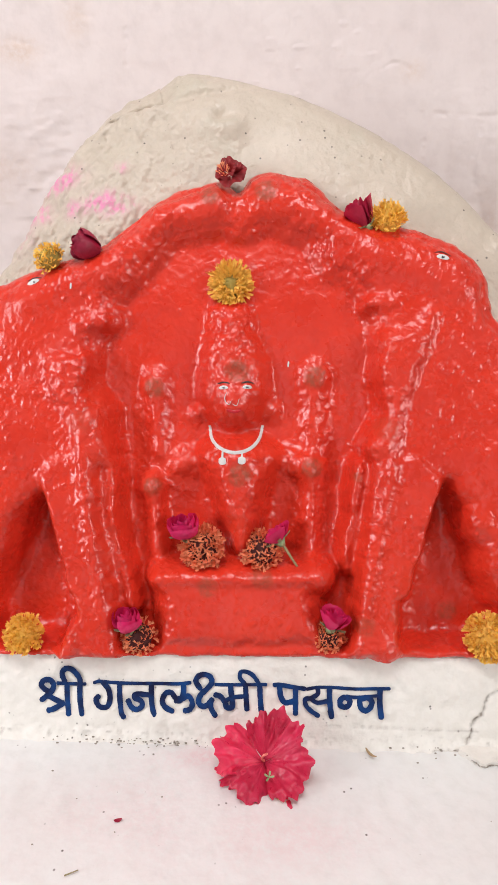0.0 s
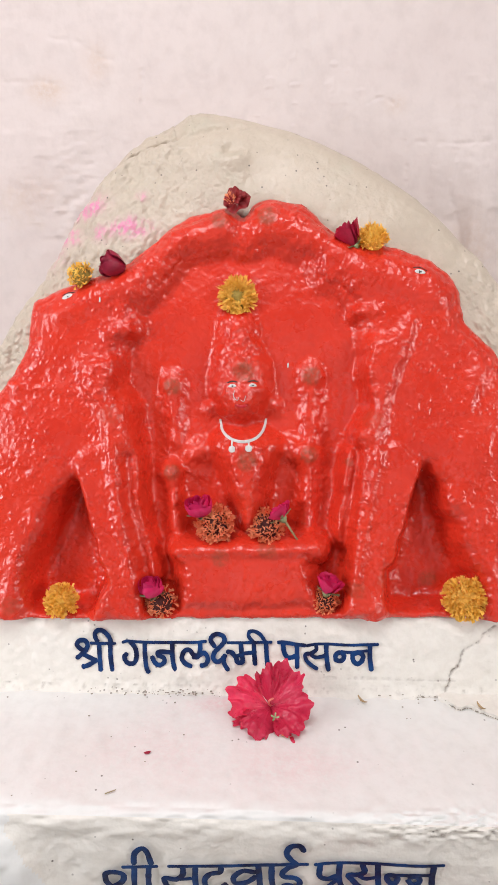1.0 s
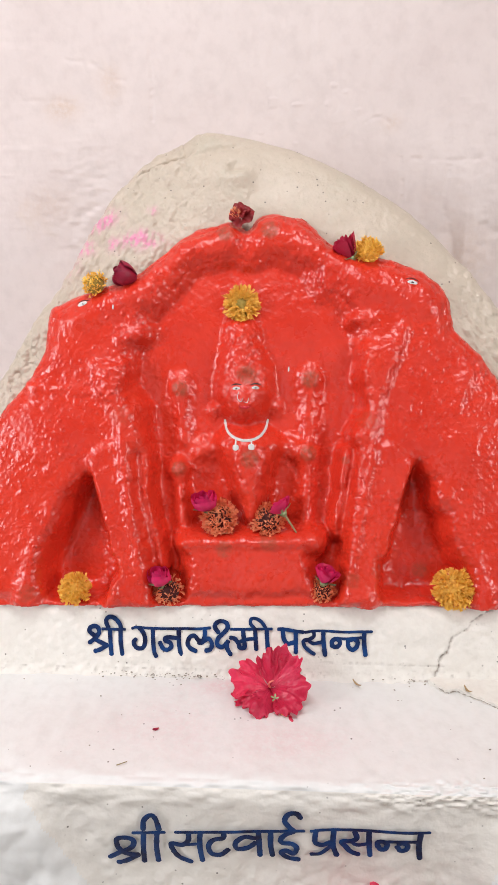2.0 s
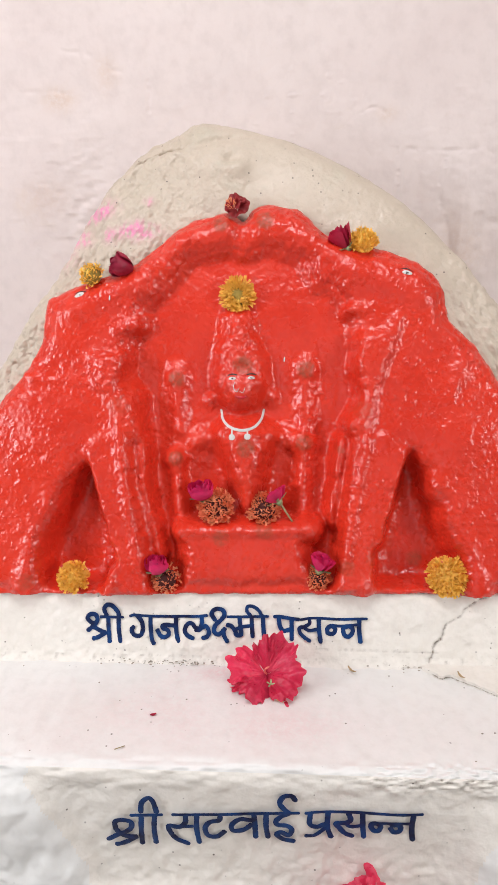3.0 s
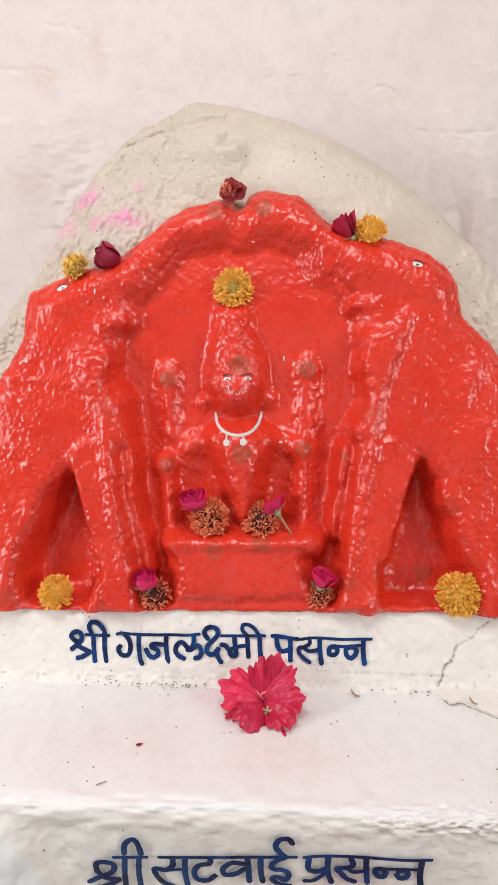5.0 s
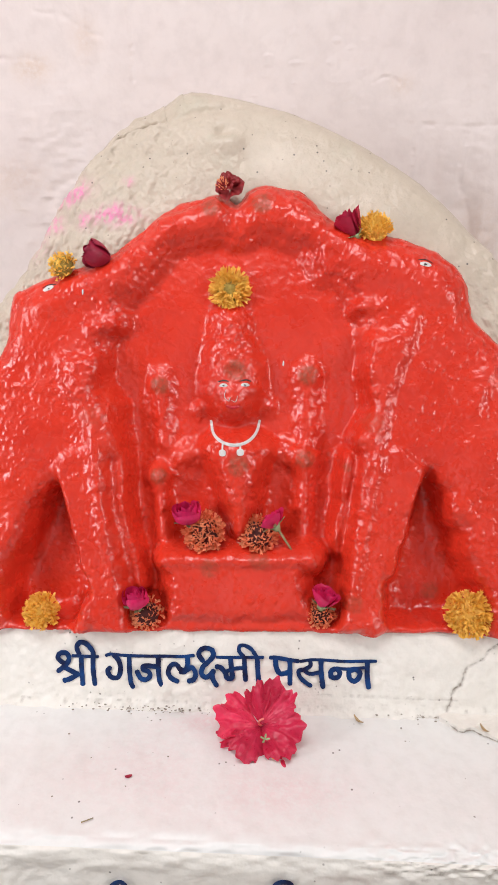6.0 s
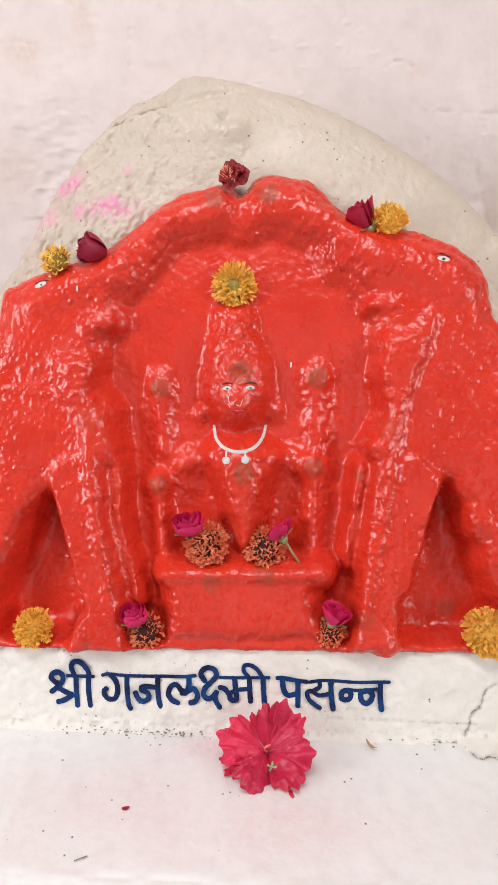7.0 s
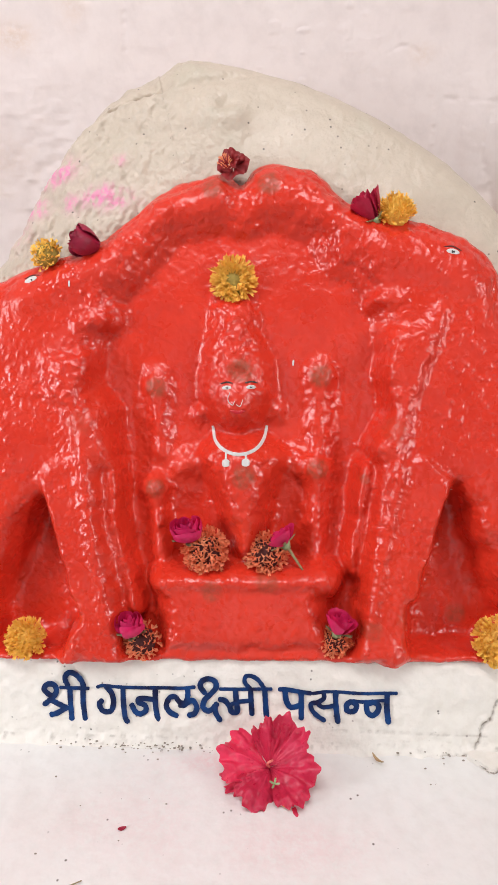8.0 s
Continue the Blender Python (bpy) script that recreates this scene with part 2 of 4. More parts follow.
box("ground", (-60, -60, -0.4), (60, 60, -0.12), EARTH, "dry bare earth outside the shrine", "ground")
box("floor", (-1.8, -2.4, -0.1), (1.8, 1.2, 0.0), FLOOR, "worn grey stone floor of the shrine", "floor")
# ceiling out of view, added with a hole for the roof lamp
bm = bmesh.new()
for x0, x1, y0, y1 in ((-1.8, -1.05, -2.4, 1.35), (0.55, 1.8, -2.4, 1.35), (-1.05, 0.55, -2.4, -0.5), (-1.05, 0.55, 0.18, 1.35)):
    bmesh.ops.create_cube(bm, size=1, matrix=Matrix.LocRotScale(((x0 + x1) / 2, (y0 + y1) / 2, 2.825), None, (x1 - x0, y1 - y0, 0.15)))
roof = part("ceiling", bm, UNSEEN_GREY, None)
roof.data.polygons.foreach_set("use_smooth", [False] * len(roof.data.polygons))
tagged(roof, "assumed grey plaster ceiling out of view, with a hole for the lamp", "ceiling", kind="structure")
# three walls out of view, added round the shrine with holes for the lamps
wall_with_opening("wall_south", "y", -2.3, 0.2, (-1.8, 1.8), (-0.5, 0.6, 0.0, 2.1), "assumed grey plaster wall out of view, with an open doorway")
wall_with_opening("wall_west", "x", -1.7, 0.2, (-2.2, 1.1), (-0.5, 0.0, 0.95, 1.95), "assumed grey plaster side wall out of view, with an open window")
wall_with_opening("wall_east", "x", 1.7, 0.2, (-2.2, 1.1), (-0.65, -0.25, 0.95, 1.95), "assumed grey plaster side wall out of view, with an open window")

# the back wall: uneven limewash over rough masonry, rougher beside the stone
ROWS, COLS = 620, 760
# columns and rows gather round the stone
wide, tall_ = np.linspace(-1, 1, COLS), np.linspace(-1, 1, ROWS)
wx, wz = np.meshgrid(1.7 * (0.35 * wide + 0.65 * wide ** 3), 1.375 + 1.375 * (0.35 * tall_ + 0.65 * tall_ ** 3))
beside = np.exp(-((wx - 0.38) / 0.14) ** 2 - ((wz - 1.22) / 0.15) ** 2)
facets = 0.008 * np.clip(wobble((ROWS, COLS), (9, 62), 3) * 3.5, -1, 1) + 0.004 * wobble((ROWS, COLS), (26, 70), 4) + 0.0018 * wobble((ROWS, COLS), (110, 150), 5)
crumbs = np.exp(-((wx + 0.37) / 0.07) ** 2 - ((wz - 1.26) / 0.13) ** 2) * (0.0024 * wobble((ROWS, COLS), (130, 160), 68) + 0.0016 * wobble((ROWS, COLS), (40, 150), 69))
coats = 0.0009 * np.clip(wobble((ROWS, COLS), (22, 17), 7) * 5, -1, 1) * np.clip(wobble((ROWS, COLS), (10, 12), 8) + 0.4, 0, 1)
strokes = 0.0005 * wobble((ROWS, COLS), (24, 110), 9) + 0.0003 * wobble((ROWS, COLS), (150, 170), 10)
chips = 0.0012 * np.clip(wobble((ROWS, COLS), (120, 60), 20) * 3 - 1.7, 0, 1) * np.clip(wobble((ROWS, COLS), (12, 14), 28) * 2, 0, 1)
scratch = np.zeros_like(wx)
for line in ([(-0.455, 1.470), (-0.41, 1.474), (-0.375, 1.470)], [(-0.375, 1.535), (-0.33, 1.528), (-0.29, 1.505), (-0.27, 1.500)], [(-0.23, 1.55), (-0.228, 1.50), (-0.23, 1.44)], [(0.14, 1.435), (0.165, 1.44), (0.18, 1.432)], [(0.205, 1.375), (0.21, 1.32), (0.20, 1.28)], [(0.22, 1.375), (0.28, 1.37), (0.34, 1.372)], [(0.29, 1.36), (0.285, 1.30), (0.30, 1.26)]):
    line = smooth_line(line)
    for p, q in zip(line, line[1:]):
        scratch = np.maximum(scratch, np.exp(-(to_segment(wx, wz, *p, *q)[0] / 0.004) ** 2))
scratch = scratch * np.clip(0.7 + 0.8 * wobble((ROWS, COLS), (200, 220), 37), 0, 1)
wy = 1.045 + 0.0018 * scratch - 0.005 * wobble((ROWS, COLS), (6, 7), 6) - coats - strokes - chips - crumbs - beside * (facets - 0.004)
tint = np.zeros_like(wx)
for cx, cz, rx, rz, amount in ((-0.388, 1.460, 0.028, 0.018, 0.5), (-0.300, 1.500, 0.020, 0.028, 0.3), (0.185, 1.43, 0.016, 0.014, 0.3), (-0.43, 1.30, 0.05, 0.03, 0.25), (0.33, 1.20, 0.05, 0.06, 0.3)):
    tint = np.maximum(tint, amount * np.exp(-((wx - cx) / rx) ** 2 - ((wz - cz) / rz) ** 2))
back = shape("wall_north", np.stack([wx, wy, wz], -1).reshape(-1, 3), grid_faces(ROWS, COLS), WALL)
tagged(back, "pinkish limewashed rough masonry wall behind the stone", "wall", kind="structure")
attribute(back.data, "rust", tint)
backing = box("wall_north_core", (-1.8, 1.1, 0.0), (1.8, 1.3, 2.75), WALL, "masonry core of the rear wall", "wall")

# ---- ledge: top, worn front edge, lettered face and the sill below ----
PROFILE = smooth_line([(0.66, 0.630), (0.60, 0.631), (0.52, 0.632), (0.43, 0.633), (0.406, 0.631), (0.398, 0.622), (0.396, 0.60), (0.395, 0.55), (0.394, 0.49), (0.385, 0.45), (0.345, 0.425), (0.30, 0.42), (0.28, 0.40)], 16)
ROWS, COLS = len(PROFILE), 420
ax_ = np.linspace(-0.62, 0.56, COLS)
py_, pz_ = PROFILE[:, 0][:, None], PROFILE[:, 1][:, None]
X = np.broadcast_to(ax_, (ROWS, COLS))
face = np.clip((0.625 - pz_) / 0.02, 0, 1) * np.clip((0.45 - py_) / 0.02, 0, 1)
edge = np.exp(-((py_ - 0.40) / 0.02) ** 2 - ((pz_ - 0.628) / 0.018) ** 2)
rough = 0.0012 * wobble((ROWS, COLS), (30, 70), 11) + 0.0009 * wobble((ROWS, COLS), (14, 22), 12)
rough = rough + face * (0.0012 * wobble((ROWS, COLS), (70, 150), 13) * (0.3 + np.clip((0.56 - pz_) / 0.1, 0, 1) + 0.4 * np.clip((np.abs(X) - 0.18) / 0.05, 0, 1)) + 0.0008 * wobble((ROWS, COLS), (24, 40), 14))
rough = rough + edge * (0.0035 * wobble((ROWS, COLS), (60, 200), 15) * np.clip((X - 0.08) / 0.12, 0.04, 1) + 0.0012 * wobble((ROWS, COLS), (10, 14), 16))
# swollen masonry on both ends of the lettered face
left = 1 / (1 + np.exp((X + 0.292 - (0.60 - pz_) * 0.50 + 0.008 * wobble((ROWS, COLS), (20, 40), 29)) / 0.009))
right = 1 / (1 + np.exp(-(X - 0.248 + np.clip(0.56 - pz_, -0.1, 0.2) * 0.1) / 0.012)) * np.clip((0.60 - pz_) / 0.07, 0, 1)
left, right = np.broadcast_to(left, X.shape), np.broadcast_to(right, X.shape)
swell = face * (0.026 * left * np.clip((0.635 - pz_) / 0.05, 0, 1) * (1 + 0.12 * wobble((ROWS, COLS), (26, 30), 17) + 0.08 * wobble((ROWS, COLS), (50, 70), 30)) + 0.035 * right)
LY, LZ = py_ - swell - rough * face - edge * rough, pz_ + (1 - face) * rough
ledge = shape("ledge", np.stack([X, np.broadcast_to(LY, X.shape), np.broadcast_to(LZ, X.shape)], -1).reshape(-1, 3), grid_faces(ROWS, COLS)[:, ::-1], [LEDGE, STRIP])
cream = ((PROFILE[:-1, 1] < 0.6285) & (PROFILE[:-1, 0] < 0.42))[:, None] & (left[:-1, :-1] < 0.5) & (right[:-1, :-1] < 0.5)
cream = cream.ravel()
ledge.data.polygons.foreach_set("material_index", cream.astype(np.int32))
attribute(ledge.data, "dirt", 0.75 * np.clip(edge * 1.4, 0, 1) * np.clip((X - 0.06) / 0.1, 0, 1) * np.clip(wobble((ROWS, COLS), (70, 200), 19) * 2.2 - 0.6, 0, 1))
tagged(ledge, "whitewashed plaster ledge dusted with pink powder", "ledge", kind="structure")
dust = np.exp(-((X + 0.11) / 0.17) ** 2 - ((py_ - 0.49) / 0.075) ** 2) * 0.28 + 0.65 * np.exp(-((X + 0.080) / 0.05) ** 2 - ((py_ - 0.580) / 0.018) ** 2) + 0.4 * np.exp(-((X - 0.03) / 0.06) ** 2 - ((py_ - 0.475) / 0.03) ** 2)
dust = dust * (1 - face) * (0.55 + 0.45 * wobble((ROWS, COLS), (16, 26), 18))
attribute(ledge.data, "powder", np.clip(dust, 0, 1))
# a lifted plaster flake at the back corner of the ledge
bm = bmesh.new()
rim_pts = smooth_line([(0.214, 0.594), (0.226, 0.584), (0.236, 0.574), (0.249, 0.578), (0.262, 0.569), (0.279, 0.560), (0.296, 0.546), (0.318, 0.535), (0.345, 0.530), (0.42, 0.52), (0.42, 0.62), (0.23, 0.62)], 4)
jag = random.Random(8)
top = [bm.verts.new((x + jag.uniform(-0.0012, 0.0012), y + jag.uniform(-0.0012, 0.0012), 0.6375 + jag.uniform(-0.0005, 0.0005))) for x, y in rim_pts]
low = [bm.verts.new((q.co.x - 0.001, q.co.y - 0.001, 0.628)) for q in top]
bm.faces.new(top)
for k in range(len(top)):
    bm.faces.new((low[k], low[(k + 1) % len(top)], top[(k + 1) % len(top)], top[k]))
bmesh.ops.recalc_face_normals(bm, faces=bm.faces)
flake = part("plaster_flake", bm, STRIP, None)
flake.data.polygons.foreach_set("use_smooth", [False] * len(flake.data.polygons))
tagged(flake, "broken flake of cream plaster on the ledge", "plaster", kind="structure")
under = box("ledge_core", (-1.6, 0.41, 0.0), (1.6, 1.05, 0.612), LEDGE, "whitewashed masonry under the ledge", "ledge")


# ---- base course: the lettered plaster band under the carving ----
STRIP_H = -0.006
ROWS, COLS = 74, 560
u, v = np.meshgrid(np.linspace(-0.62, 0.56, COLS), np.linspace(0.035, -0.117, ROWS))
h = STRIP_H + 0.0012 * wobble((ROWS, COLS), (8, 50), 21) + 0.0011 * wobble((ROWS, COLS), (18, 130), 22)
h = h - 0.07 * np.clip((v - 0.001) / 0.008, 0, 1) + 0.007 * np.clip((-0.092 - v) / 0.02, 0, 1) ** 2
h = h + 0.0013 * np.exp(-((v + 0.098) / 0.008) ** 2) * wobble((ROWS, COLS), (20, 160), 23) * np.clip((0.0 - u) / 0.05 + 0.3, 0.3, 1)
CRACKS = [smooth_line([(331, 11), (306, -3), (283, -16), (269, -32), (249, -46), (244, -62), (233, -74), (230, -88), (224, -101)]), smooth_line([(245, -114), (262, -110), (292, -123), (328, -144)]), smooth_line([(165, -111), (205, -108), (253, -112)]), smooth_line([(60, -84), (93, -85), (158, -85), (236, -86)])]
dirt = np.zeros_like(u)
for n, line in enumerate(CRACKS):
    d = np.full_like(u, 9.0)
    for a, b in zip(line, line[1:]):
        d = np.minimum(d, to_segment(u * 1000, v * 1000, *a, *b)[0])
    d = d + 1.6 * wobble((ROWS, COLS), (50, 260), 24 + n)
    h = h - 0.003 * np.exp(-(d / 1.5) ** 2) * (1.0, 0.9, 0.4, 0.3)[n]
    dirt = np.maximum(dirt, np.exp(-(d / 1.3) ** 2) * (1.0, 0.9, 0.45, 0.35)[n])
dirt = np.maximum(dirt, 0.5 * np.exp(-((v + 0.100) / 0.006) ** 2) * np.clip(wobble((ROWS, COLS), (30, 200), 27) * 2 - 0.7, 0, 1))
gritty = np.clip(wobble((ROWS, COLS), (37, 280), 64) * 2.6 - 1.2, 0, 1) * np.clip(0.55 + wobble((ROWS, COLS), (5, 26), 65), 0, 1)
dirt = np.maximum(dirt, 0.8 * gritty * np.exp(-((v + 0.098) / 0.010) ** 2) * np.clip((0.02 - u) / 0.05, 0.25, 1))
base = shape("base_course", on_stone(u, v, h).reshape(-1, 3), grid_faces(ROWS, COLS)[:, ::-1], STRIP)
tagged(base, "cream plaster band with cracks under the carving", "plinth", kind="structure")
attribute(base.data, "dirt", dirt)

# ---- the carved relief: one body, all forms melted together under thick paint ----
STEP = 1.25
mu = np.arange(-468, 402, STEP)
mv = np.arange(-16, 596, STEP)
U, Vv = np.meshgrid(mu, mv)
SHAPE = U.shape
swim = 1.8 * wobble(SHAPE, (26, 36), 39) + 1.1 * wobble(SHAPE, (46, 66), 41) + 0.9 * wobble(SHAPE, (95, 130), 42)
swim2 = 1.8 * wobble(SHAPE, (26, 36), 40) + 1.1 * wobble(SHAPE, (46, 66), 43) + 0.9 * wobble(SHAPE, (95, 130), 44)
WU, WV = U + swim, Vv + swim2
height = np.full(SHAPE, -400.0)
outside = np.full(SHAPE, 400.0)


def add(d, tall, rounding, foot, crisp=0.75, melt=4.0):
    """Raise a form where d (mm) is negative: tall mm high over its foot; a low crisp gives steep round shoulders, a high one slopes."""
    global height, outside
    t = np.clip(-d / rounding, 0, 1)
    form = foot + (tall - foot) * np.clip(1 - (1 - t) ** 2, 0, 1) ** crisp
    form = np.where(d > 0, -400.0, form)
    top = np.maximum(height, form)
    height = top + melt * np.log(np.exp((height - top) / melt) + np.exp((form - top) / melt))
    outside = np.minimum(outside, d)


def limb(ax, ay, ar, bx, by, br, tall, rounding=None, foot=-10.0, crisp=0.75):
    d, t = to_segment(WU, WV, ax, ay, bx, by)
    add(d - (ar + (br - ar) * t), tall, rounding or max(ar, br), foot, crisp)


def oval(cx, cy, rx, ry, tall, rounding=None, foot=-10.0, crisp=0.75):
    k = np.hypot((WU - cx) / rx, (WV - cy) / ry)
    add((k - 1) * min(rx, ry), tall, rounding or min(rx, ry), foot, crisp)


def depth_in(points):
    """Distance (mm) to the outline of a flat shape, negative inside it."""
    p = np.array(points, float).reshape(-1, 2)
    d = np.full(SHAPE, 1e9)
    inside = np.zeros(SHAPE, bool)
    for (x0, y0), (x1, y1) in zip(p, np.roll(p, -1, 0)):
        d = np.minimum(d, to_segment(WU, WV, x0, y0, x1, y1)[0])
        cross = (y0 > WV) != (y1 > WV)
        inside ^= cross & (WU < (x1 - x0) * (WV - y0) / (y1 - y0 + 1e-9) + x0)
    return np.where(inside, -d, d)


def slab(points, tall, rounding, foot=-10.0, grow=0.0, crisp=0.75):
    add(depth_in(points) - grow, tall, rounding, foot, crisp)


# sunk ground between the forms
oval(-48, 225, 193, 320, -32, 8, -36)
oval(-49, 348, 198, 178, -32, 8, -36)
slab([-425, -9, -427, 197, 329, 204, 331, 6], -30, 8, -36)
# broad bodies, shoulders and heads, their inner edge running down to the belly
slab([-447, -5, -457, 146, -428, 270, -373, 331, -353, 372, -345, 431, -310, 447, -210, 484, -127, 550, -90, 553, -100, 510, -125, 503, -160, 474, -198, 428, -196, 394, -218, 375, -222, 318, -203, 288, -196, 242, -206, 224, -240, 208, -283, 192, -304, 160, -326, 112, -344, 75, -352, 40, -346, -2], 14, 30, -20, 6, 0.9)
slab([358, 11, 365, 156, 340, 292, 288, 364, 244, 401, 240, 445, 203, 486, 159, 502, 70, 521, 25, 565, -12, 567, 0, 511, 22, 505, 35, 482, 48, 450, 76, 444, 95, 424, 108, 392, 113, 331, 120, 292, 104, 256, 104, 232, 150, 216, 196, 206, 220, 165, 236, 110, 250, 70, 280, 44, 274, 8], 14, 30, -20, 6, 0.9)
# raised noses meeting over the seat
limb(-303, 412, 36, -205, 451, 36, 20, 40, -8, 1.0)
limb(-205, 451, 34, -140, 512, 27, 20, 32, -8, 0.9)
limb(-140, 512, 27, -80, 531, 33, 21, 32, -8, 0.9)
oval(-48, 522, 32, 30, 13, 26, -8, 0.9)
limb(198, 440, 44, 111, 471, 38, 20, 42, -8, 1.0)
limb(111, 471, 36, 50, 512, 28, 20, 32, -8, 0.9)
limb(48, 513, 28, -17, 539, 38, 22, 34, -8, 0.9)
# folds of the mouth, jaw plates and the ear's edge
limb(-238, 384, 10, -206, 392, 8, 19, 13, 6, 1.0)
slab([-278, 352, -226, 352, -230, 317, -252, 284, -272, 304], 24, 16, 6, 4, 0.9)
limb(-247, 300, 22, -221, 240, 24, 21, 24, 4, 1.0)
limb(100, 413, 9, 137, 419, 8, 19, 12, 6, 1.0)
slab([112, 381, 160, 385, 168, 362, 143, 300, 120, 291, 112, 332], 21, 14, 6, 2, 0.9)
oval(137, 340, 17, 22, 12, 16, 6, 1.2)
limb(173, 400, 10, 139, 299, 10, 21, 14, 8, 1.0)
limb(134, 292, 14, 124, 244, 20, 21, 18, 4, 1.0)
oval(112, 246, 17, 17, 22, 15, 4, 0.9)
limb(-373, 316, 9, -290, 306, 6, 18, 14, 8, 1.2)
limb(266, 336, 17, 246, 280, 8, 20, 18, 8, 1.1)
oval(-352, 225, 80, 70, 20, 76, 6, 1.1)
oval(273, 230, 80, 70, 20, 76, 6, 1.1)
oval(232, 164, 20, 32, 19, 26, 0, 1.1)
oval(-338, 128, 18, 36, 18, 26, 0, 1.1)
# fore legs: flat-faced with one long arris, and a narrow second leg behind
slab([-286, 216, -269, 150, -249, 92, -240, 45, -253, -8, -179, -8, -188, 46, -197, 92, -206, 150, -216, 230, -244, 246], 18, 9, -20, 1, 0.6)
limb(-236, 252, 10, -219, 133, 8, 25, 12, 10, 1.2)
limb(-219, 133, 8, -203, 36, 8, 25, 12, 10, 1.2)
limb(-278, 205, 9, -244, 70, 7, 21, 10, 6, 1.1)
limb(-240, 25, 12, -249, -2, 14, 23, 14, 6, 0.9)
limb(-202, 224, 11, -196, 150, 10, 10, 12, -20, 0.8)
limb(-196, 150, 10, -174, 52, 12, 5, 12, -20, 0.8)
limb(-212, 222, 8, -188, 30, 10, 7, 12, -20, 0.9)
limb(102, 222, 8, 82, 100, 8, 4, 12, -20, 0.9)
slab([109, 234, 99, 162, 92, 104, 88, 52, 81, 0, 152, 0, 143, 60, 158, 113, 174, 162, 191, 219, 158, 240], 18, 9, -20, 1, 0.6)
limb(132, 230, 10, 120, 162, 8, 25, 12, 10, 1.2)
limb(120, 162, 8, 98, 42, 8, 25, 12, 10, 1.2)
limb(184, 210, 9, 149, 75, 7, 21, 10, 6, 1.1)
limb(122, 24, 12, 126, 4, 16, 22, 14, 6, 0.9)
limb(93, 224, 11, 88, 177, 10, 8, 12, -20, 0.8)
limb(88, 177, 10, 77, 112, 9, 0, 11, -20, 0.9)
# hind feet
limb(-360, 92, 20, -376, 1, 34, 17, 30, -20, 0.9)
limb(279, 78, 20, 291, 14, 35, 17, 28, -20, 0.9)
# seated figure as plain melted forms
slab([-84, 422, -95, 371, -101, 332, -100, 303, -89, 280, -55, 262, -22, 284, -10, 307, -13, 346, -28, 378, -38, 422], 8, 30, -34, 2, 0.75)
oval(-55, 300, 40, 40, 16, 40, -34)
limb(-62, 400, 22, -57, 345, 30, 12, 30, -34, 0.9)
oval(-103, 284, 13, 16, -14, 16, -34, 1.0)
oval(-10, 288, 13, 16, -14, 16, -34, 1.0)
limb(-122, 226, 24, 20, 229, 24, -15, 34, -34, 1.0)
slab([-84, 262, -104, 236, -98, 221, -78, 202, -64, 143, -43, 105, -27, 144, -14, 196, 2, 222, 6, 236, -26, 262], 2, 24, -34, 4, 0.8)
limb(-49, 216, 48, -43, 128, 22, 16, 36, -34, 0.85)
limb(-152, 330, 21, -148, 240, 18, -18, 22, -34, 1.0)
oval(-153, 318, 22, 22, -14, 22, -34, 1.0)
limb(42, 338, 21, 41, 246, 18, -18, 22, -34, 1.0)
oval(42, 330, 22, 22, -14, 22, -34, 1.0)
oval(-155, 196, 23, 23, -7, 24, -34, 0.9)
oval(36, 222, 26, 24, -7, 24, -34, 0.9)
limb(-152, 190, 16, -144, 112, 18, -12, 20, -34, 0.9)
limb(38, 208, 17, 36, 115, 18, -12, 20, -34, 0.9)
limb(-142, 88, 22, 36, 92, 23, 17, 24, -34, 0.7)
oval(46, 92, 27, 26, 20, 26, -34, 0.65)
slab([-150, -6, -154, 98, 44, 100, 74, 0], 11, 28, -34, 0, 0.9)
# lip along the bottom
slab([-446, -18, -447, 3, 362, 19, 362, -2], 3, 8, -20)

height = np.maximum(height, -60)
# hollows under the bellies and beside the seat
for points, deep in (([-286, 186, -312, 140, -332, 92, -346, 40, -342, 4, -256, 4, -250, 43, -259, 89, -272, 135], 15), ([197, 208, 216, 162, 238, 92, 250, 50, 256, 16, 156, 14, 150, 58, 166, 112], 15),
                     ([-190, 330, -178, 330, -172, 200, -162, 110, -160, 20, -180, 40, -190, 150], 7), ([62, 340, 76, 340, 74, 230, 66, 120, 78, 24, 84, 60, 80, 150], 7), ([-132, 190, -90, 196, -74, 150, -66, 112, -130, 112], 9), ([-22, 112, -14, 196, 18, 190, 20, 112], 9)):
    height = height - deep * np.clip(0.5 - depth_in(points) / 36, 0, 1) * np.clip((10 - height) / 14, 0, 1) * np.clip((Vv - 6) / 14, 0, 1)
height = soft(height, 20)
cut = np.maximum(outside, -(Vv - (-4.5 + 0.012 * U + 1.2 * wobble(SHAPE, (6, 120), 45))))
# the ground lies shallower under the arch
rise = np.clip((Vv - 230) / 200, 0, 1)
height = np.where(height < 6, 6 + (height - 6) * (1 - 0.6 * rise * rise * (3 - 2 * rise)), height)
thick_paint = 1.0 * wobble(SHAPE, (40, 60), 46) + 1.1 * wobble(SHAPE, (74, 110), 47) + 0.9 * wobble(SHAPE, (120, 200), 48)
slope = soft(np.hypot(*np.gradient(height, STEP)), 12)
patchy = np.clip(wobble(SHAPE, (11, 14), 49) * 1.6 - 0.2, 0, 1)
raised = np.clip((height + 12) / 20, 0.0, 1)
pitted = 0.16 + 0.16 * patchy + raised * (0.12 + 0.36 * patchy) + 1.5 * np.clip(slope - 0.12, 0, 0.5)
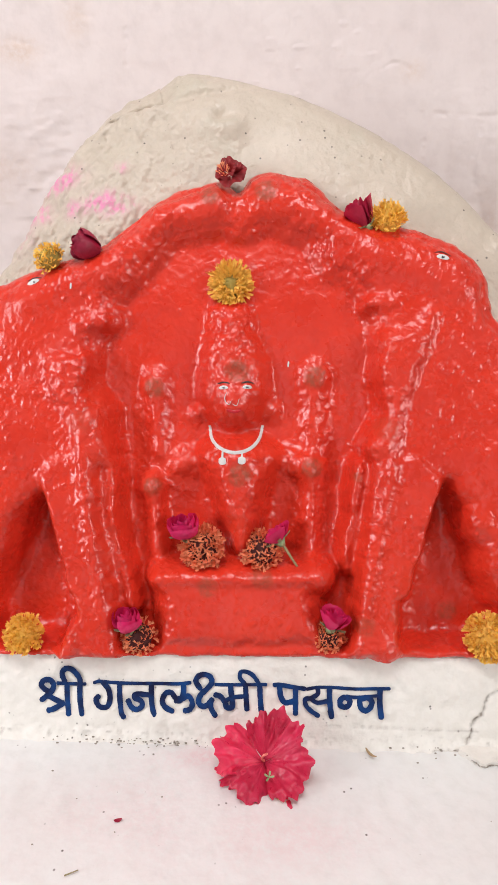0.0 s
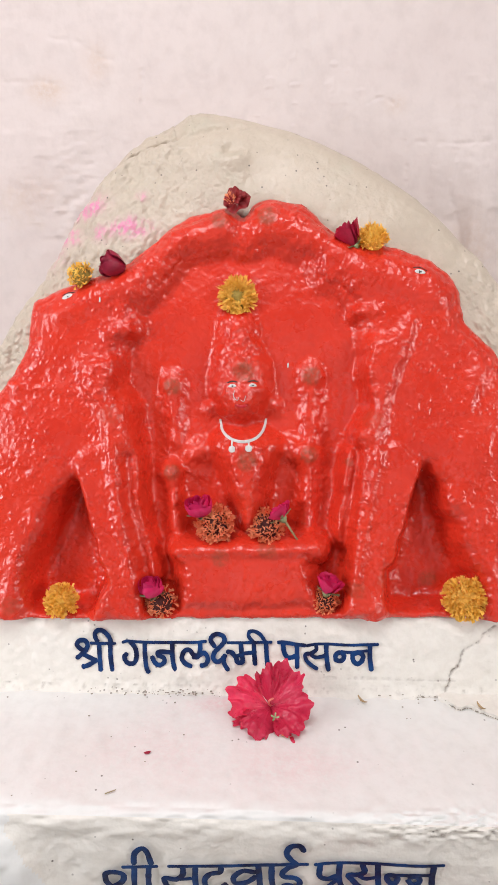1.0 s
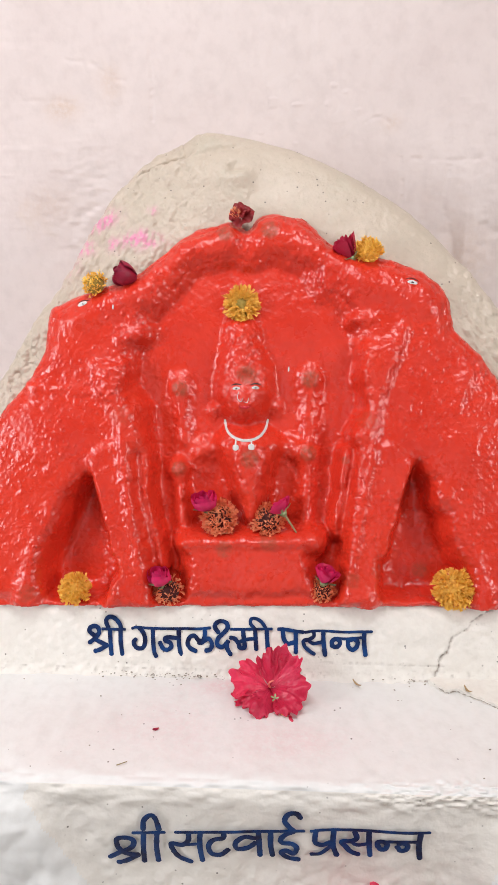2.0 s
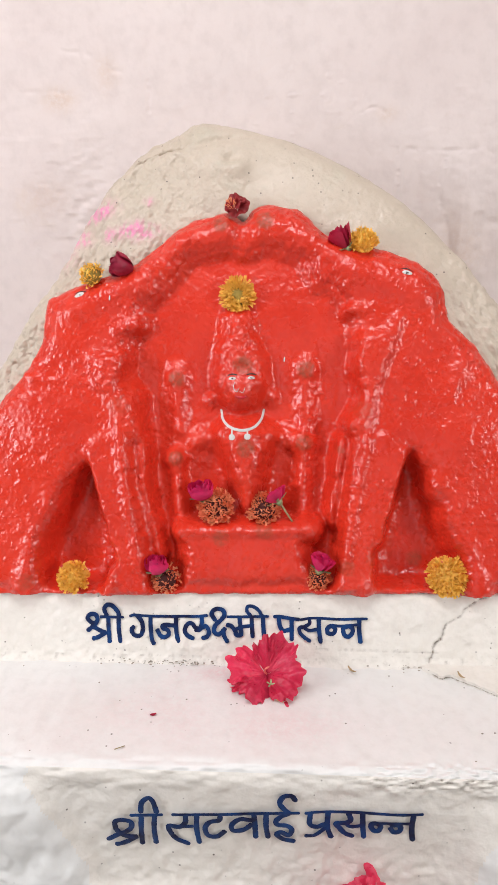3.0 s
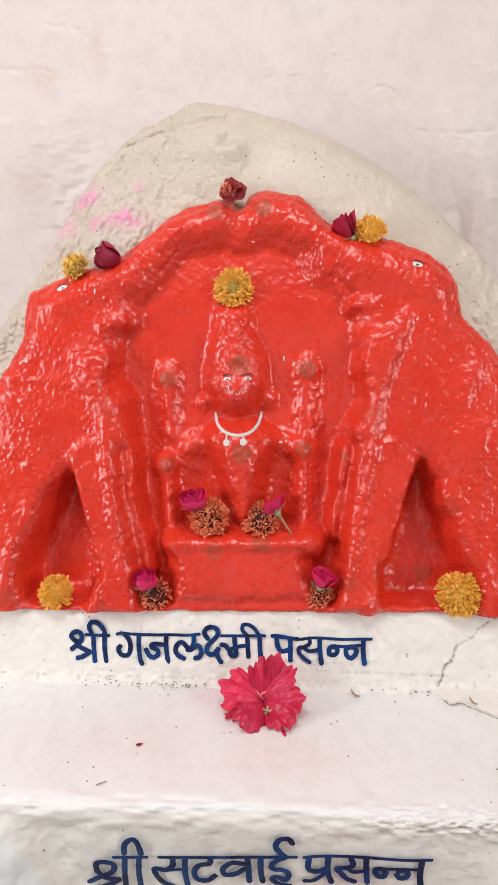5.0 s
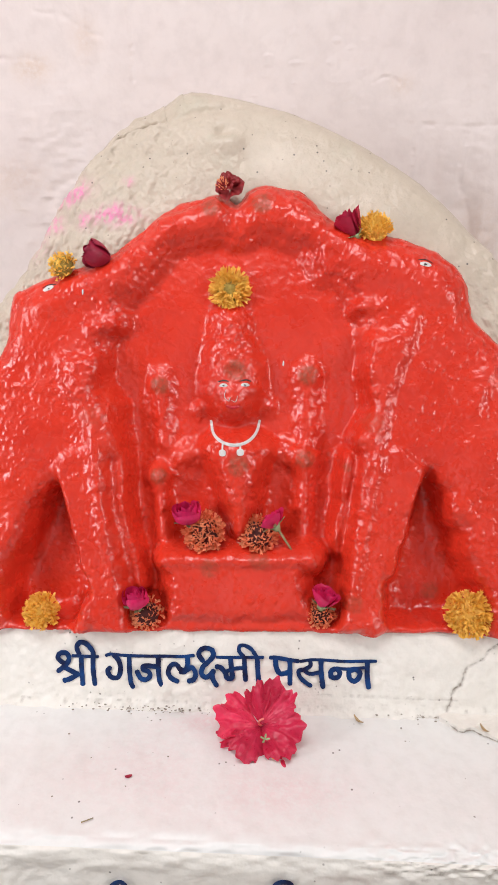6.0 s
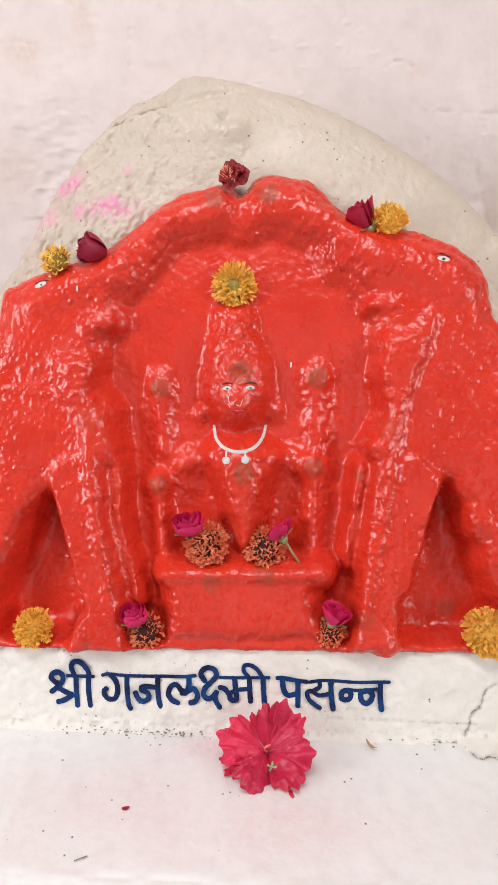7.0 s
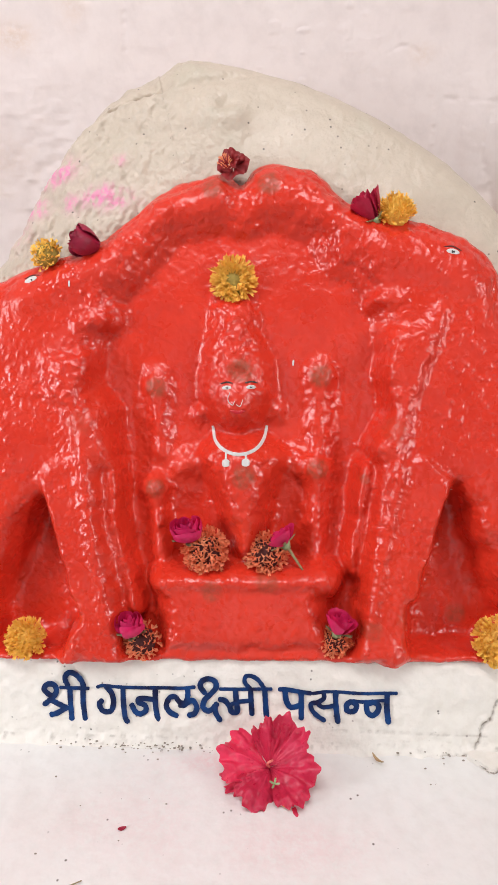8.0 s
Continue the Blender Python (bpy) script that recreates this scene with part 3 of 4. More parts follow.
for cu, cv, ru, rv in ((-70, 380, 26, 46), (-60, 335, 42, 28), (-252, 320, 28, 38), (140, 345, 34, 46), (-180, 452, 44, 32), (62, 462, 34, 34), (-222, 120, 34, 90), (116, 120, 26, 90), (-395, 350, 50, 60), (285, 330, 46, 46), (-48, 208, 48, 26), (-150, 230, 24, 80), (42, 240, 26, 80), (115, 416, 30, 14), (-218, 388, 30, 14), (-250, 10, 30, 16), (120, 12, 30, 18)):
    pitted = pitted + 0.42 * np.exp(-((U - cu) / ru) ** 2 - ((Vv - cv) / rv) ** 2)
height = height + 0.75 * thick_paint * pitted + 0.9 * wobble(SHAPE, (13, 19), 61) * (0.4 + 0.6 * raised)
# drips and blisters of old paint
drops = np.random.RandomState(62)
for _ in range(8200):
    i, j = drops.randint(8, SHAPE[0] - 8), drops.randint(8, SHAPE[1] - 8)
    w, stretch, tall_drop = drops.uniform(1.1, 2.5), drops.uniform(0.9, 1.7), drops.uniform(0.25, 1.0) ** 1.5
    yy, xx = np.mgrid[-7:8, -7:8] * STEP
    lean = drops.uniform(-0.5, 0.5)
    height[i - 7:i + 8, j - 7:j + 8] += tall_drop * np.exp(-((xx + lean * yy) / w) ** 2 - (yy / (w * stretch)) ** 2) * (0.35 + 0.65 * raised[i, j])
SURFACE = height.copy()
height = np.where(cut > -1.0, np.minimum(height, -16 - np.clip(cut + 1.0, 0, 8) * 5), height)


def relief(u, v):
    """How far the carving stands out at u, v (mm)."""
    i = int(np.clip(round((v - mv[0]) / STEP), 0, SHAPE[0] - 1))
    j = int(np.clip(round((u - mu[0]) / STEP), 0, SHAPE[1] - 1))
    return float(SURFACE[i, j])


verts = on_stone(U / 1000, Vv / 1000, height / 1000).reshape(-1, 3)
faces = grid_faces(*SHAPE)
faces = faces[(cut.ravel()[faces] < 5.0).all(1)]
used = np.unique(faces)
remap = np.full(len(verts), -1)
remap[used] = np.arange(len(used))
verts, faces = verts[used], remap[faces]
marks = np.zeros(SHAPE)
for cu, cv, r, amount in ((-85, 539, 12, 0.8), (-21, 543, 13, 0.8), (-153, 316, 12, 0.85), (40, 331, 13, 0.8), (-52, 334, 14, 0.8), (-154, 196, 11, 0.75), (39, 221, 12, 0.75), (-46, 212, 13, 0.8),
                          (-82, 80, 12, 0.6), (-19, 92, 13, 0.6), (101, 40, 12, 0.5), (210, 46, 12, 0.6), (-370, 12, 13, 0.5), (92, 211, 5, 0.8), (123, 268, 13, 0.3), (-235, 271, 15, 0.25), (139, 52, 10, 0.3)):
    d = np.hypot(U - cu, Vv - cv) + 1.6 * wobble(SHAPE, (120, 160), 50)
    marks = np.maximum(marks, amount / (1 + np.exp((d - r) / 1.1)))
mesh_v, mesh_f, slots = verts.tolist(), faces.tolist(), [0] * len(faces)


def dab(points, width, slot, lift=0.9, tips=0.5):
    """A brush stroke on the carving, as a thin raised ribbon of the same mesh."""
    line = smooth_line(points)
    way = np.gradient(line, axis=0)
    way /= np.linalg.norm(way, axis=1)[:, None] + 1e-9
    start = len(mesh_v)
    for k, (p, w) in enumerate(zip(line, way)):
        t = k / (len(line) - 1)
        half = width / 2 * (tips + (1 - tips) * math.sin(math.pi * t) ** 0.5)
        for s in (-1, 0, 1):
            q = p + np.array((-w[1], w[0])) * half * s
            up = max(relief(*(p + np.array((-w[1], w[0])) * half * o)) for o in (-1, -0.5, 0, 0.5, 1)) + (lift if s == 0 else lift * 0.4)
            mesh_v.append(on_stone(q[0] / 1000, q[1] / 1000, up / 1000).tolist())
    for k in range(len(line) - 1):
        for s in (0, 1):
            a = start + k * 3 + s
            mesh_f.append([a, a + 3, a + 4, a + 1])
            slots.append(slot)


dab([(-86, 271), (-82, 255), (-70, 243), (-52, 238), (-35, 243), (-25, 255), (-21, 272)], 4.2, 1, 1.4, 0.7)
for du, dv in ((-67, 228), (-44, 229)):
    dab([(du, dv + 12), (du, dv)], 2.4, 1, 1.2, 0.8)
    dab([(du - 4.5, dv), (du, dv), (du + 4.5, dv)], 9.0, 1, 1.5, 0.45)
for du, dv in ((-67, 314), (-39, 315)):
    dab([(du - 5.5, dv - 0.5), (du, dv + 0.4), (du + 5.5, dv)], 4.6, 1, 1.0, 0.15)
    dab([(du - 1.4, dv), (du, dv), (du + 1.4, dv)], 3.2, 2, 1.7, 0.5)
    dab([(du - 7.5, dv + 4.6), (du, dv + 6.6), (du + 7.5, dv + 5.2)], 1.9, 2, 0.9, 0.3)
dab([(-63, 288), (-54, 286), (-45, 288)], 4.2, 3, 2.0, 0.2)
dab([(-63, 309), (-65, 300), (-60, 294), (-57, 299)], 0.9, 1, 0.9, 0.5)
dab([(-56, 295), (-51, 293), (-48, 301)], 0.9, 1, 0.9, 0.5)
for du, dv, slant in ((-295, 437, 2.6), (185, 467, -1.2)):
    dab([(du - 7.5, dv - slant), (du, dv + 0.3), (du + 7.5, dv + slant)], 5.8, 1, 1.0, 0.1)
    dab([(du - 2.0, dv), (du, dv), (du + 2.0, dv)], 4.4, 2, 1.7, 0.5)
    dab([(du - 9.5, dv - slant + 5.0), (du, dv + 6.5), (du + 10.0, dv + slant + 3.0)], 1.3, 2, 0.9, 0.3)
for du, dv in ((9, 346), (-248, 431)):
    dab([(du, dv - 3.5), (du + 0.5, dv + 3.5)], 2.2, 1, 0.8, 0.5)
statue = new("relief_statue", mesh_of("relief_statue", mesh_v, mesh_f, [RED, WHITE_PAINT, BLACK_PAINT, LIP_PAINT], True, slots))
attribute(statue.data, "lumpy", np.concatenate([np.clip(pitted * 1.15, 0.12, 1).ravel()[used], np.zeros(len(mesh_v) - len(used))]))
tagged(statue, "glossy orange-red painted stone relief with a white necklace line", "statue")
attribute(statue.data, "mark", np.concatenate([marks.ravel()[used], np.zeros(len(mesh_v) - len(used))]))

# ---- the standing stone: a rough rounded slab painted cream ----
OUTLINE = smooth_line([(-498, -35), (-508, 142), (-460, 293), (-424, 354), (-398, 398), (-356, 467), (-322, 520), (-288, 584), (-246, 645), (-202, 681), (-160, 702), (-121, 716), (-84, 711), (-47, 704), (21, 684), (88, 654), (140, 624), (192, 588), (243, 540), (292, 482), (336, 425), (400, 320), (446, 162), (439, -15)], 28) / 1000
ragged = np.clip((-0.10 - OUTLINE[:, 0]) / 0.06, 0.15, 1)
OUTLINE = OUTLINE + 0.004 * (ragged * wobble((4, len(OUTLINE)), (1, 130), 63)[0])[:, None] * np.array((0.7, 0.7))
heart = np.array((-0.03, 0.20))
RINGS, FLANK = 230, 26
rim = OUTLINE[None] - heart
rad = np.linspace(0.30, 1.0, RINGS) ** 0.9
front = heart + rim * rad[:, None, None]
N = len(OUTLINE)
bulge = -0.014 - 0.018 * np.clip((rad[:, None] - 0.72) / 0.28, 0, 1) ** 2.2 * np.ones((1, N)) - 0.010 * np.clip((rad[:, None] - 0.95) / 0.05, 0, 1) ** 2
field = 0.0045 * wobble((900, 1200), (24, 34), 31) + 0.0026 * wobble((900, 1200), (64, 90), 32) + 0.0014 * wobble((900, 1200), (150, 210), 36) + 0.0011 * wobble((900, 1200), (270, 360), 66) + 0.005 * wobble((900, 1200), (9, 12), 33)
chipped = field[np.clip(((front[..., 1] + 0.1) * 1000), 0, 899).astype(int), np.clip((front[..., 0] + 0.6) * 1000, 0, 1199).astype(int)]
spread_left = np.clip((-0.05 - front[..., 0]) / 0.25, 0.0, 1) + np.clip((front[..., 0] - 0.22) / 0.1, 0, 1)
h = bulge + chipped * (0.12 + 1.45 * np.clip(spread_left, 0, 1))
# a knob and a hollow near the crown of the stone
ku, kv = front[..., 0], front[..., 1]
h = h + 0.010 * np.exp(-((ku + 0.082) / 0.034) ** 2 - ((kv - 0.642) / 0.026) ** 2) - 0.005 * np.exp(-((kv - 0.682 - 0.2 * (ku + 0.09)) / 0.006) ** 2 - ((ku + 0.09) / 0.05) ** 2) - 0.008 * np.exp(-((ku + 0.075) / 0.014) ** 2 - ((kv - 0.650) / 0.010) ** 2) + 0.004 * np.exp(-((ku + 0.06) / 0.012) ** 2 - ((kv - 0.635) / 0.012) ** 2)
# the front layer of the stone breaks off along its upper shoulder, leaving a lower ledge behind
crease = np.interp(ku, (-0.300, -0.286, -0.262, -0.243, -0.222, -0.190, -0.152, -0.11), (0.545, 0.572, 0.605, 0.629, 0.646, 0.660, 0.668, 0.690)) + 0.003 * wobble(ku.shape, (40, 160), 67)
along = np.clip((ku + 0.30) / 0.01, 0, 1) * np.clip((-0.135 - ku) / 0.03, 0, 1)
h = h - along * (0.011 * np.clip((kv - crease) / 0.004, 0, 1) + 0.006 * np.exp(-((kv - crease - 0.004) / 0.003) ** 2))
# hollowed where the carving sits
row = np.clip(np.round((kv * 1000 - mv[0]) / STEP), 0, SHAPE[0] - 1).astype(int)
col = np.clip(np.round((ku * 1000 - mu[0]) / STEP), 0, SHAPE[1] - 1).astype(int)
h = np.where((outside[row, col] < -4) & (kv > -0.01), -0.07, h)
pts = on_stone(ku, kv, h)
last = pts[-1]
back_rings = []
merged = (OUTLINE[:, 0] < -0.2) & (OUTLINE[:, 1] < 0.45)
for k in range(1, FLANK + 1):
    t = k / FLANK
    ring = last.copy()
    ring[:, 0] += (OUTLINE[:, 0] - heart[0]) * np.where(merged, 0.012 * math.sin(min(t * 3, 1.57)) + 0.09 * t, -0.05 * t)
    ring[:, 2] += (OUTLINE[:, 1] - heart[1]) * np.where(merged, 0.004 * math.sin(min(t * 3, 1.57)) - 0.06 * t, -0.12 * t)
    ring[:, 1] += (1.06 - last[:, 1]) * t ** 1.1 + 0.006 * wobble((FLANK, N), (6, 50), 34)[k - 1] * math.sin(3.1 * t)
    back_rings.append(ring)
pts = np.concatenate([pts, np.array(back_rings)], 0)
stone = shape("standing_stone", pts.reshape(-1, 3), grid_faces(RINGS + FLANK, N), STONE)
tagged(stone, "rough cream-painted standing stone smeared with pink powder", "stone")
pw = np.zeros((RINGS + FLANK, N))
for cu, cv, ru, rv, amount in ((-282, 575, 24, 14, 0.9), (-213, 539, 26, 11, 0.9), (-310, 534, 18, 13, 0.6), (-197, 585, 7, 6, 0.5), (-252, 534, 14, 10, 0.5), (-336, 512, 24, 24, 0.22)):
    pw[:RINGS] = np.maximum(pw[:RINGS], amount * np.exp(-((ku * 1000 - cu) / ru) ** 2 - ((kv * 1000 - cv) / rv) ** 2))
attribute(stone.data, "powder", np.clip(1.6 * pw * (0.8 + 1.0 * wobble(pw.shape, (60, 200), 35)), 0, 1))

# ---- painted lettering ----
def stroke(bm, points, width, to_place, seed):
    r = random.Random(seed)
    line = smooth_line(points, 5)
    way = np.gradient(line, axis=0)
    way /= np.linalg.norm(way, axis=1)[:, None] + 1e-9
    rows = []
    ends = [(line[0] - way[0] * width * 0.28, way[0], 0.55)] + [(p, w, 1.0 + r.uniform(-0.08, 0.08)) for p, w in zip(line, way)] + [(line[-1] + way[-1] * width * 0.28, way[-1], 0.5)]
    for p, w, k in ends:
        side = np.array((-w[1], w[0])) * width * 0.5 * k
        rows.append([bm.verts.new(to_place(p + side * s, lift)) for s, lift in ((-1, 0.0004), (0, 0.0010), (1, 0.0004))])
    for a, b in zip(rows, rows[1:]):
        for s in (0, 1):
            bm.faces.new((a[s], a[s + 1], b[s + 1], b[s]))


def inscription(label, letters, to_place):
    """letters: for each one its strokes, as (width in mm, points in mm)."""
    thing = new("inscription")
    tagged(thing, label, "lettering")
    for n, strokes in enumerate(letters):
        bm = bmesh.new()
        for k, (width, points) in enumerate(strokes):
            stroke(bm, np.array(points, float).reshape(-1, 2), width, to_place, n * 20 + k)
        bmesh.ops.recalc_face_normals(bm, faces=bm.faces)
        part("letter", bm, INK, thing)
    return thing


def on_band(p, lift):
    return Vector(on_stone(p[0] / 1000, p[1] / 1000, STRIP_H + 0.0013 + lift))


def on_face(p, lift):
    return Vector((p[0] / 1000, 0.3925 - lift, p[1] / 1000))


UPPER = []
UPPER.append(((6.6, (-269.7, -52.3, -276.3, -50.9, -282.4, -44.8, -279.1, -39.0, -271.1, -38.8, -267.5, -45.5, -270.8, -53.0, -277.6, -59.3, -282.1, -62.8)), (6.6, (-275.3, -56.3, -266.1, -61.2, -255.7, -65.6)), (6.6, (-273.8, -74.9, -265.9, -72.4, -254.6, -65.4)), (6.6, (-251.3, -42.8, -250.5, -59.6, -248.6, -79.4)),))
UPPER.append(((4.2, (-263.0, -42.0, -245.8, -42.2, -228.7, -42.1)), (6.6, (-235.6, -41.2, -235.2, -59.2, -232.6, -78.9)), (6.6, (-253.9, -39.9, -257.5, -30.5, -253.0, -24.1, -245.0, -25.7, -236.8, -34.5, -234.9, -42.3)),))
UPPER.append(((4.2, (-218.5, -40.3, -211.7, -38.3, -198.0, -39.3, -173.0, -39.9)), (6.6, (-208.2, -39.3, -201.3, -47.0, -198.8, -58.2, -202.0, -68.3, -211.1, -68.6, -215.8, -60.9, -212.5, -55.8)), (6.6, (-187.7, -39.9, -187.0, -57.8, -184.9, -74.6, -181.8, -80.8)),))
UPPER.append(((4.2, (-174.1, -39.7, -159.4, -39.6, -136.7, -38.9)), (6.6, (-149.2, -38.8, -148.9, -56.7, -147.6, -67.9, -145.2, -77.2)), (6.6, (-177.2, -59.8, -172.5, -68.2, -166.1, -70.7, -160.1, -66.5, -161.3, -60.4, -169.3, -56.6, -166.4, -52.3, -150.1, -53.2)),))
UPPER.append(((4.2, (-137.9, -39.0, -118.7, -38.9, -102.4, -37.1)), (6.6, (-110.8, -38.9, -110.6, -48.9, -113.8, -58.4, -120.1, -59.1)), (6.6, (-123.1, -71.7, -131.7, -67.4, -135.9, -59.7, -132.0, -50.7, -125.3, -49.4, -119.5, -55.9, -111.6, -56.1, -104.4, -53.2, -99.8, -60.9, -102.4, -68.4, -109.1, -70.8)),))
UPPER.append(((6.6, (-90.4, -43.9, -95.7, -36.2, -94.4, -30.6, -87.7, -26.9, -79.4, -29.1, -77.0, -36.4, -82.9, -44.2, -90.3, -51.7, -92.4, -60.0, -86.7, -65.0, -79.5, -61.0, -76.0, -55.8)), (6.6, (-78.9, -58.1, -77.2, -67.0, -71.9, -75.7)),))
UPPER.append(((4.2, (-72.5, -38.5, -55.6, -38.3, -25.4, -37.2)), (6.6, (-54.5, -38.5, -53.2, -51.8, -51.9, -64.0, -58.6, -65.3, -60.9, -59.1, -66.6, -52.2, -73.0, -50.6)), (5.3, (-59.8, -56.9, -50.9, -53.1, -36.4, -51.3)), (6.6, (-36.6, -38.0, -35.7, -53.5, -34.6, -67.3)),))
UPPER.append(((4.2, (-27.6, -37.3, -12.0, -36.8)), (6.6, (-19.8, -37.5, -18.9, -53.0, -17.5, -69.0)), (5.3, (-37.2, -36.9, -43.4, -29.7, -42.4, -23.0, -35.7, -22.3, -27.8, -26.6, -20.9, -35.7)),))
UPPER.append(((5.5, (-3.0, -37.0, 4.8, -36.8, 20.4, -39.0, 33.8, -40.5)), (6.6, (3.7, -38.0, 5.4, -50.1, 10.0, -57.1, 16.2, -56.9, 22.9, -54.5)), (6.6, (22.7, -39.0, 22.9, -54.1, 23.1, -70.7)),))
UPPER.append(((4.2, (36.1, -40.8, 51.6, -38.2, 73.8, -38.2)), (5.6, (48.9, -40.0, 49.0, -46.2, 41.7, -50.9, 34.4, -52.9, 35.6, -60.4, 42.0, -66.8, 50.2, -72.1)), (5.3, (40.6, -51.4, 48.5, -56.5, 61.8, -54.1)), (6.6, (62.7, -38.5, 63.3, -55.1, 65.8, -73.5)),))
UPPER.append(((4.2, (71.6, -38.3, 87.1, -39.0, 100.4, -39.0)), (6.6, (75.8, -60.3, 75.7, -53.0, 81.0, -49.3, 86.8, -52.7, 85.6, -58.9, 80.3, -60.9, 76.3, -59.2)), (4.2, (82.8, -47.9, 93.8, -49.0, 104.9, -48.0)),))
UPPER.append(((4.2, (99.3, -39.1, 115.8, -38.2, 133.5, -37.7)), (6.6, (98.3, -52.0, 99.8, -60.5, 105.3, -64.5, 111.0, -60.5, 112.8, -53.0, 107.0, -49.0, 101.0, -50.5)), (4.2, (103.8, -48.0, 118.6, -46.5)), (6.6, (122.4, -38.0, 122.2, -55.7, 124.2, -72.4)),))
inscription("dark blue brush-painted lettering on the cream band", UPPER, on_band)
LOWER = []
LOWER.append(((6.8, (-196.0, 544.4, -195.7, 555.1, -185.2, 557.7, -176.1, 554.5, -176.8, 545.3, -184.2, 538.8, -194.0, 533.8, -206.3, 526.0)), (6.8, (-196.7, 544.4, -186.9, 533.5, -170.6, 531.8)), (6.8, (-196.3, 518.1, -185.4, 521.8, -170.1, 531.8)), (6.8, (-162.6, 567.2, -164.0, 544.4, -163.8, 521.3)),))
LOWER.append(((4.6, (-175.9, 565.6, -156.8, 566.8, -137.1, 568.3)), (6.8, (-163.0, 571.6, -161.2, 586.0, -152.9, 594.0, -147.3, 588.3, -143.6, 571.9)), (6.8, (-146.4, 567.9, -147.9, 545.1, -146.5, 523.1)),))
LOWER.append(((4.6, (-124.4, 568.9, -106.1, 569.4, -87.7, 570.6)), (6.8, (-108.5, 566.6, -109.3, 556.7, -117.0, 549.6, -129.4, 551.5, -128.0, 541.5, -120.4, 530.5, -106.0, 523.2)), (4.8, (-118.4, 549.0, -99.8, 551.7)), (6.8, (-94.6, 570.2, -95.3, 547.6, -92.6, 525.7)),))
LOWER.append(((4.6, (-88.8, 570.5, -69.4, 571.4, -51.1, 572.5)), (6.8, (-66.0, 568.6, -67.8, 562.2, -78.9, 559.0, -84.9, 549.3, -81.3, 537.6, -70.2, 536.6, -60.8, 545.3)),))
LOWER.append(((4.6, (-52.3, 572.5, -32.9, 574.2, -13.7, 575.4)), (6.8, (-28.9, 564.0, -42.1, 565.2, -52.3, 555.7, -50.2, 546.7, -37.7, 548.8, -28.0, 557.4)), (6.8, (-25.0, 573.4, -23.9, 555.5, -22.9, 537.4)),))
LOWER.append(((4.6, (-15.9, 575.3, -3.5, 575.9)), (6.8, (-10.3, 575.6, -10.3, 554.7, -7.9, 538.1)),))
LOWER.append(((4.6, (-4.6, 575.8, 12.3, 576.9, 29.2, 577.9)), (6.8, (24.6, 597.1, 19.8, 603.8, 10.3, 602.2, 5.9, 592.2, 11.8, 582.5, 16.8, 576.8, 8.3, 572.0, 1.6, 564.2, 3.9, 558.3, 14.8, 557.3, 20.8, 551.3, 17.2, 542.1, 8.5, 546.5, 2.4, 543.2, 10.4, 535.9, 23.8, 533.2)),))
LOWER.append(((4.6, (37.1, 577.7, 50.5, 580.4, 70.6, 581.9)), (6.8, (42.9, 578.0, 42.4, 561.6, 51.1, 557.5, 61.1, 562.5)), (6.8, (63.9, 579.5, 63.7, 558.1, 68.7, 541.8)), (5.4, (37.8, 542.4, 49.1, 544.2, 61.3, 556.2)),))
LOWER.append(((4.6, (69.4, 581.8, 88.4, 582.1, 110.7, 581.6)), (6.8, (88.5, 579.5, 91.2, 569.8, 84.6, 565.1, 73.9, 564.0, 78.2, 557.0, 85.3, 548.7, 94.5, 544.6)), (5.4, (82.3, 566.5, 91.6, 559.5, 105.0, 561.9)), (6.8, (105.1, 582.0, 106.2, 560.1, 108.1, 543.4)),))
LOWER.append(((4.6, (109.6, 581.6, 126.3, 580.6, 139.7, 580.0)), (6.8, (116.9, 557.1, 116.0, 564.5, 122.7, 565.4, 127.4, 561.7, 125.1, 553.9, 119.2, 554.8, 115.3, 561.8)), (4.6, (122.7, 565.7, 145.0, 566.1)),))
LOWER.append(((4.6, (138.5, 580.0, 157.4, 580.2, 176.0, 582.0)), (6.8, (138.7, 559.3, 143.6, 552.9, 150.2, 554.8, 151.1, 561.7, 145.1, 564.1, 140.2, 562.6)), (4.6, (143.9, 566.1, 162.8, 566.7)), (6.8, (165.7, 580.6, 164.6, 559.9, 166.8, 541.4)),))
inscription("dark blue brush-painted lettering on the whitewashed ledge face", LOWER, on_face)

# ---- flowers ----
def blade(verts, faces, root, out, up, length, width, curl, r):
    """One narrow ruffled petal of four quads."""
    out, up = Vector(out).normalized(), Vector(up).normalized()
    side = out.cross(up)
    start = len(verts)
    for k, (t, w) in enumerate(((0, 0.45), (0.55, 1.0), (1.0, 0.75))):
        c = Vector(root) + out * length * t + up * length * curl * t * t
        for s in (-1, 0, 1):
            verts.append(tuple(c + side * s * width * w * 0.5 + up * (abs(s) * width * 0.28 + (r.uniform(-0.2, 0.2) * width if k == 2 else 0))))
    for k in range(2):
        for s in range(2):
            a = start + k * 3 + s
            faces.append((a, a + 1, a + 4, a + 3))


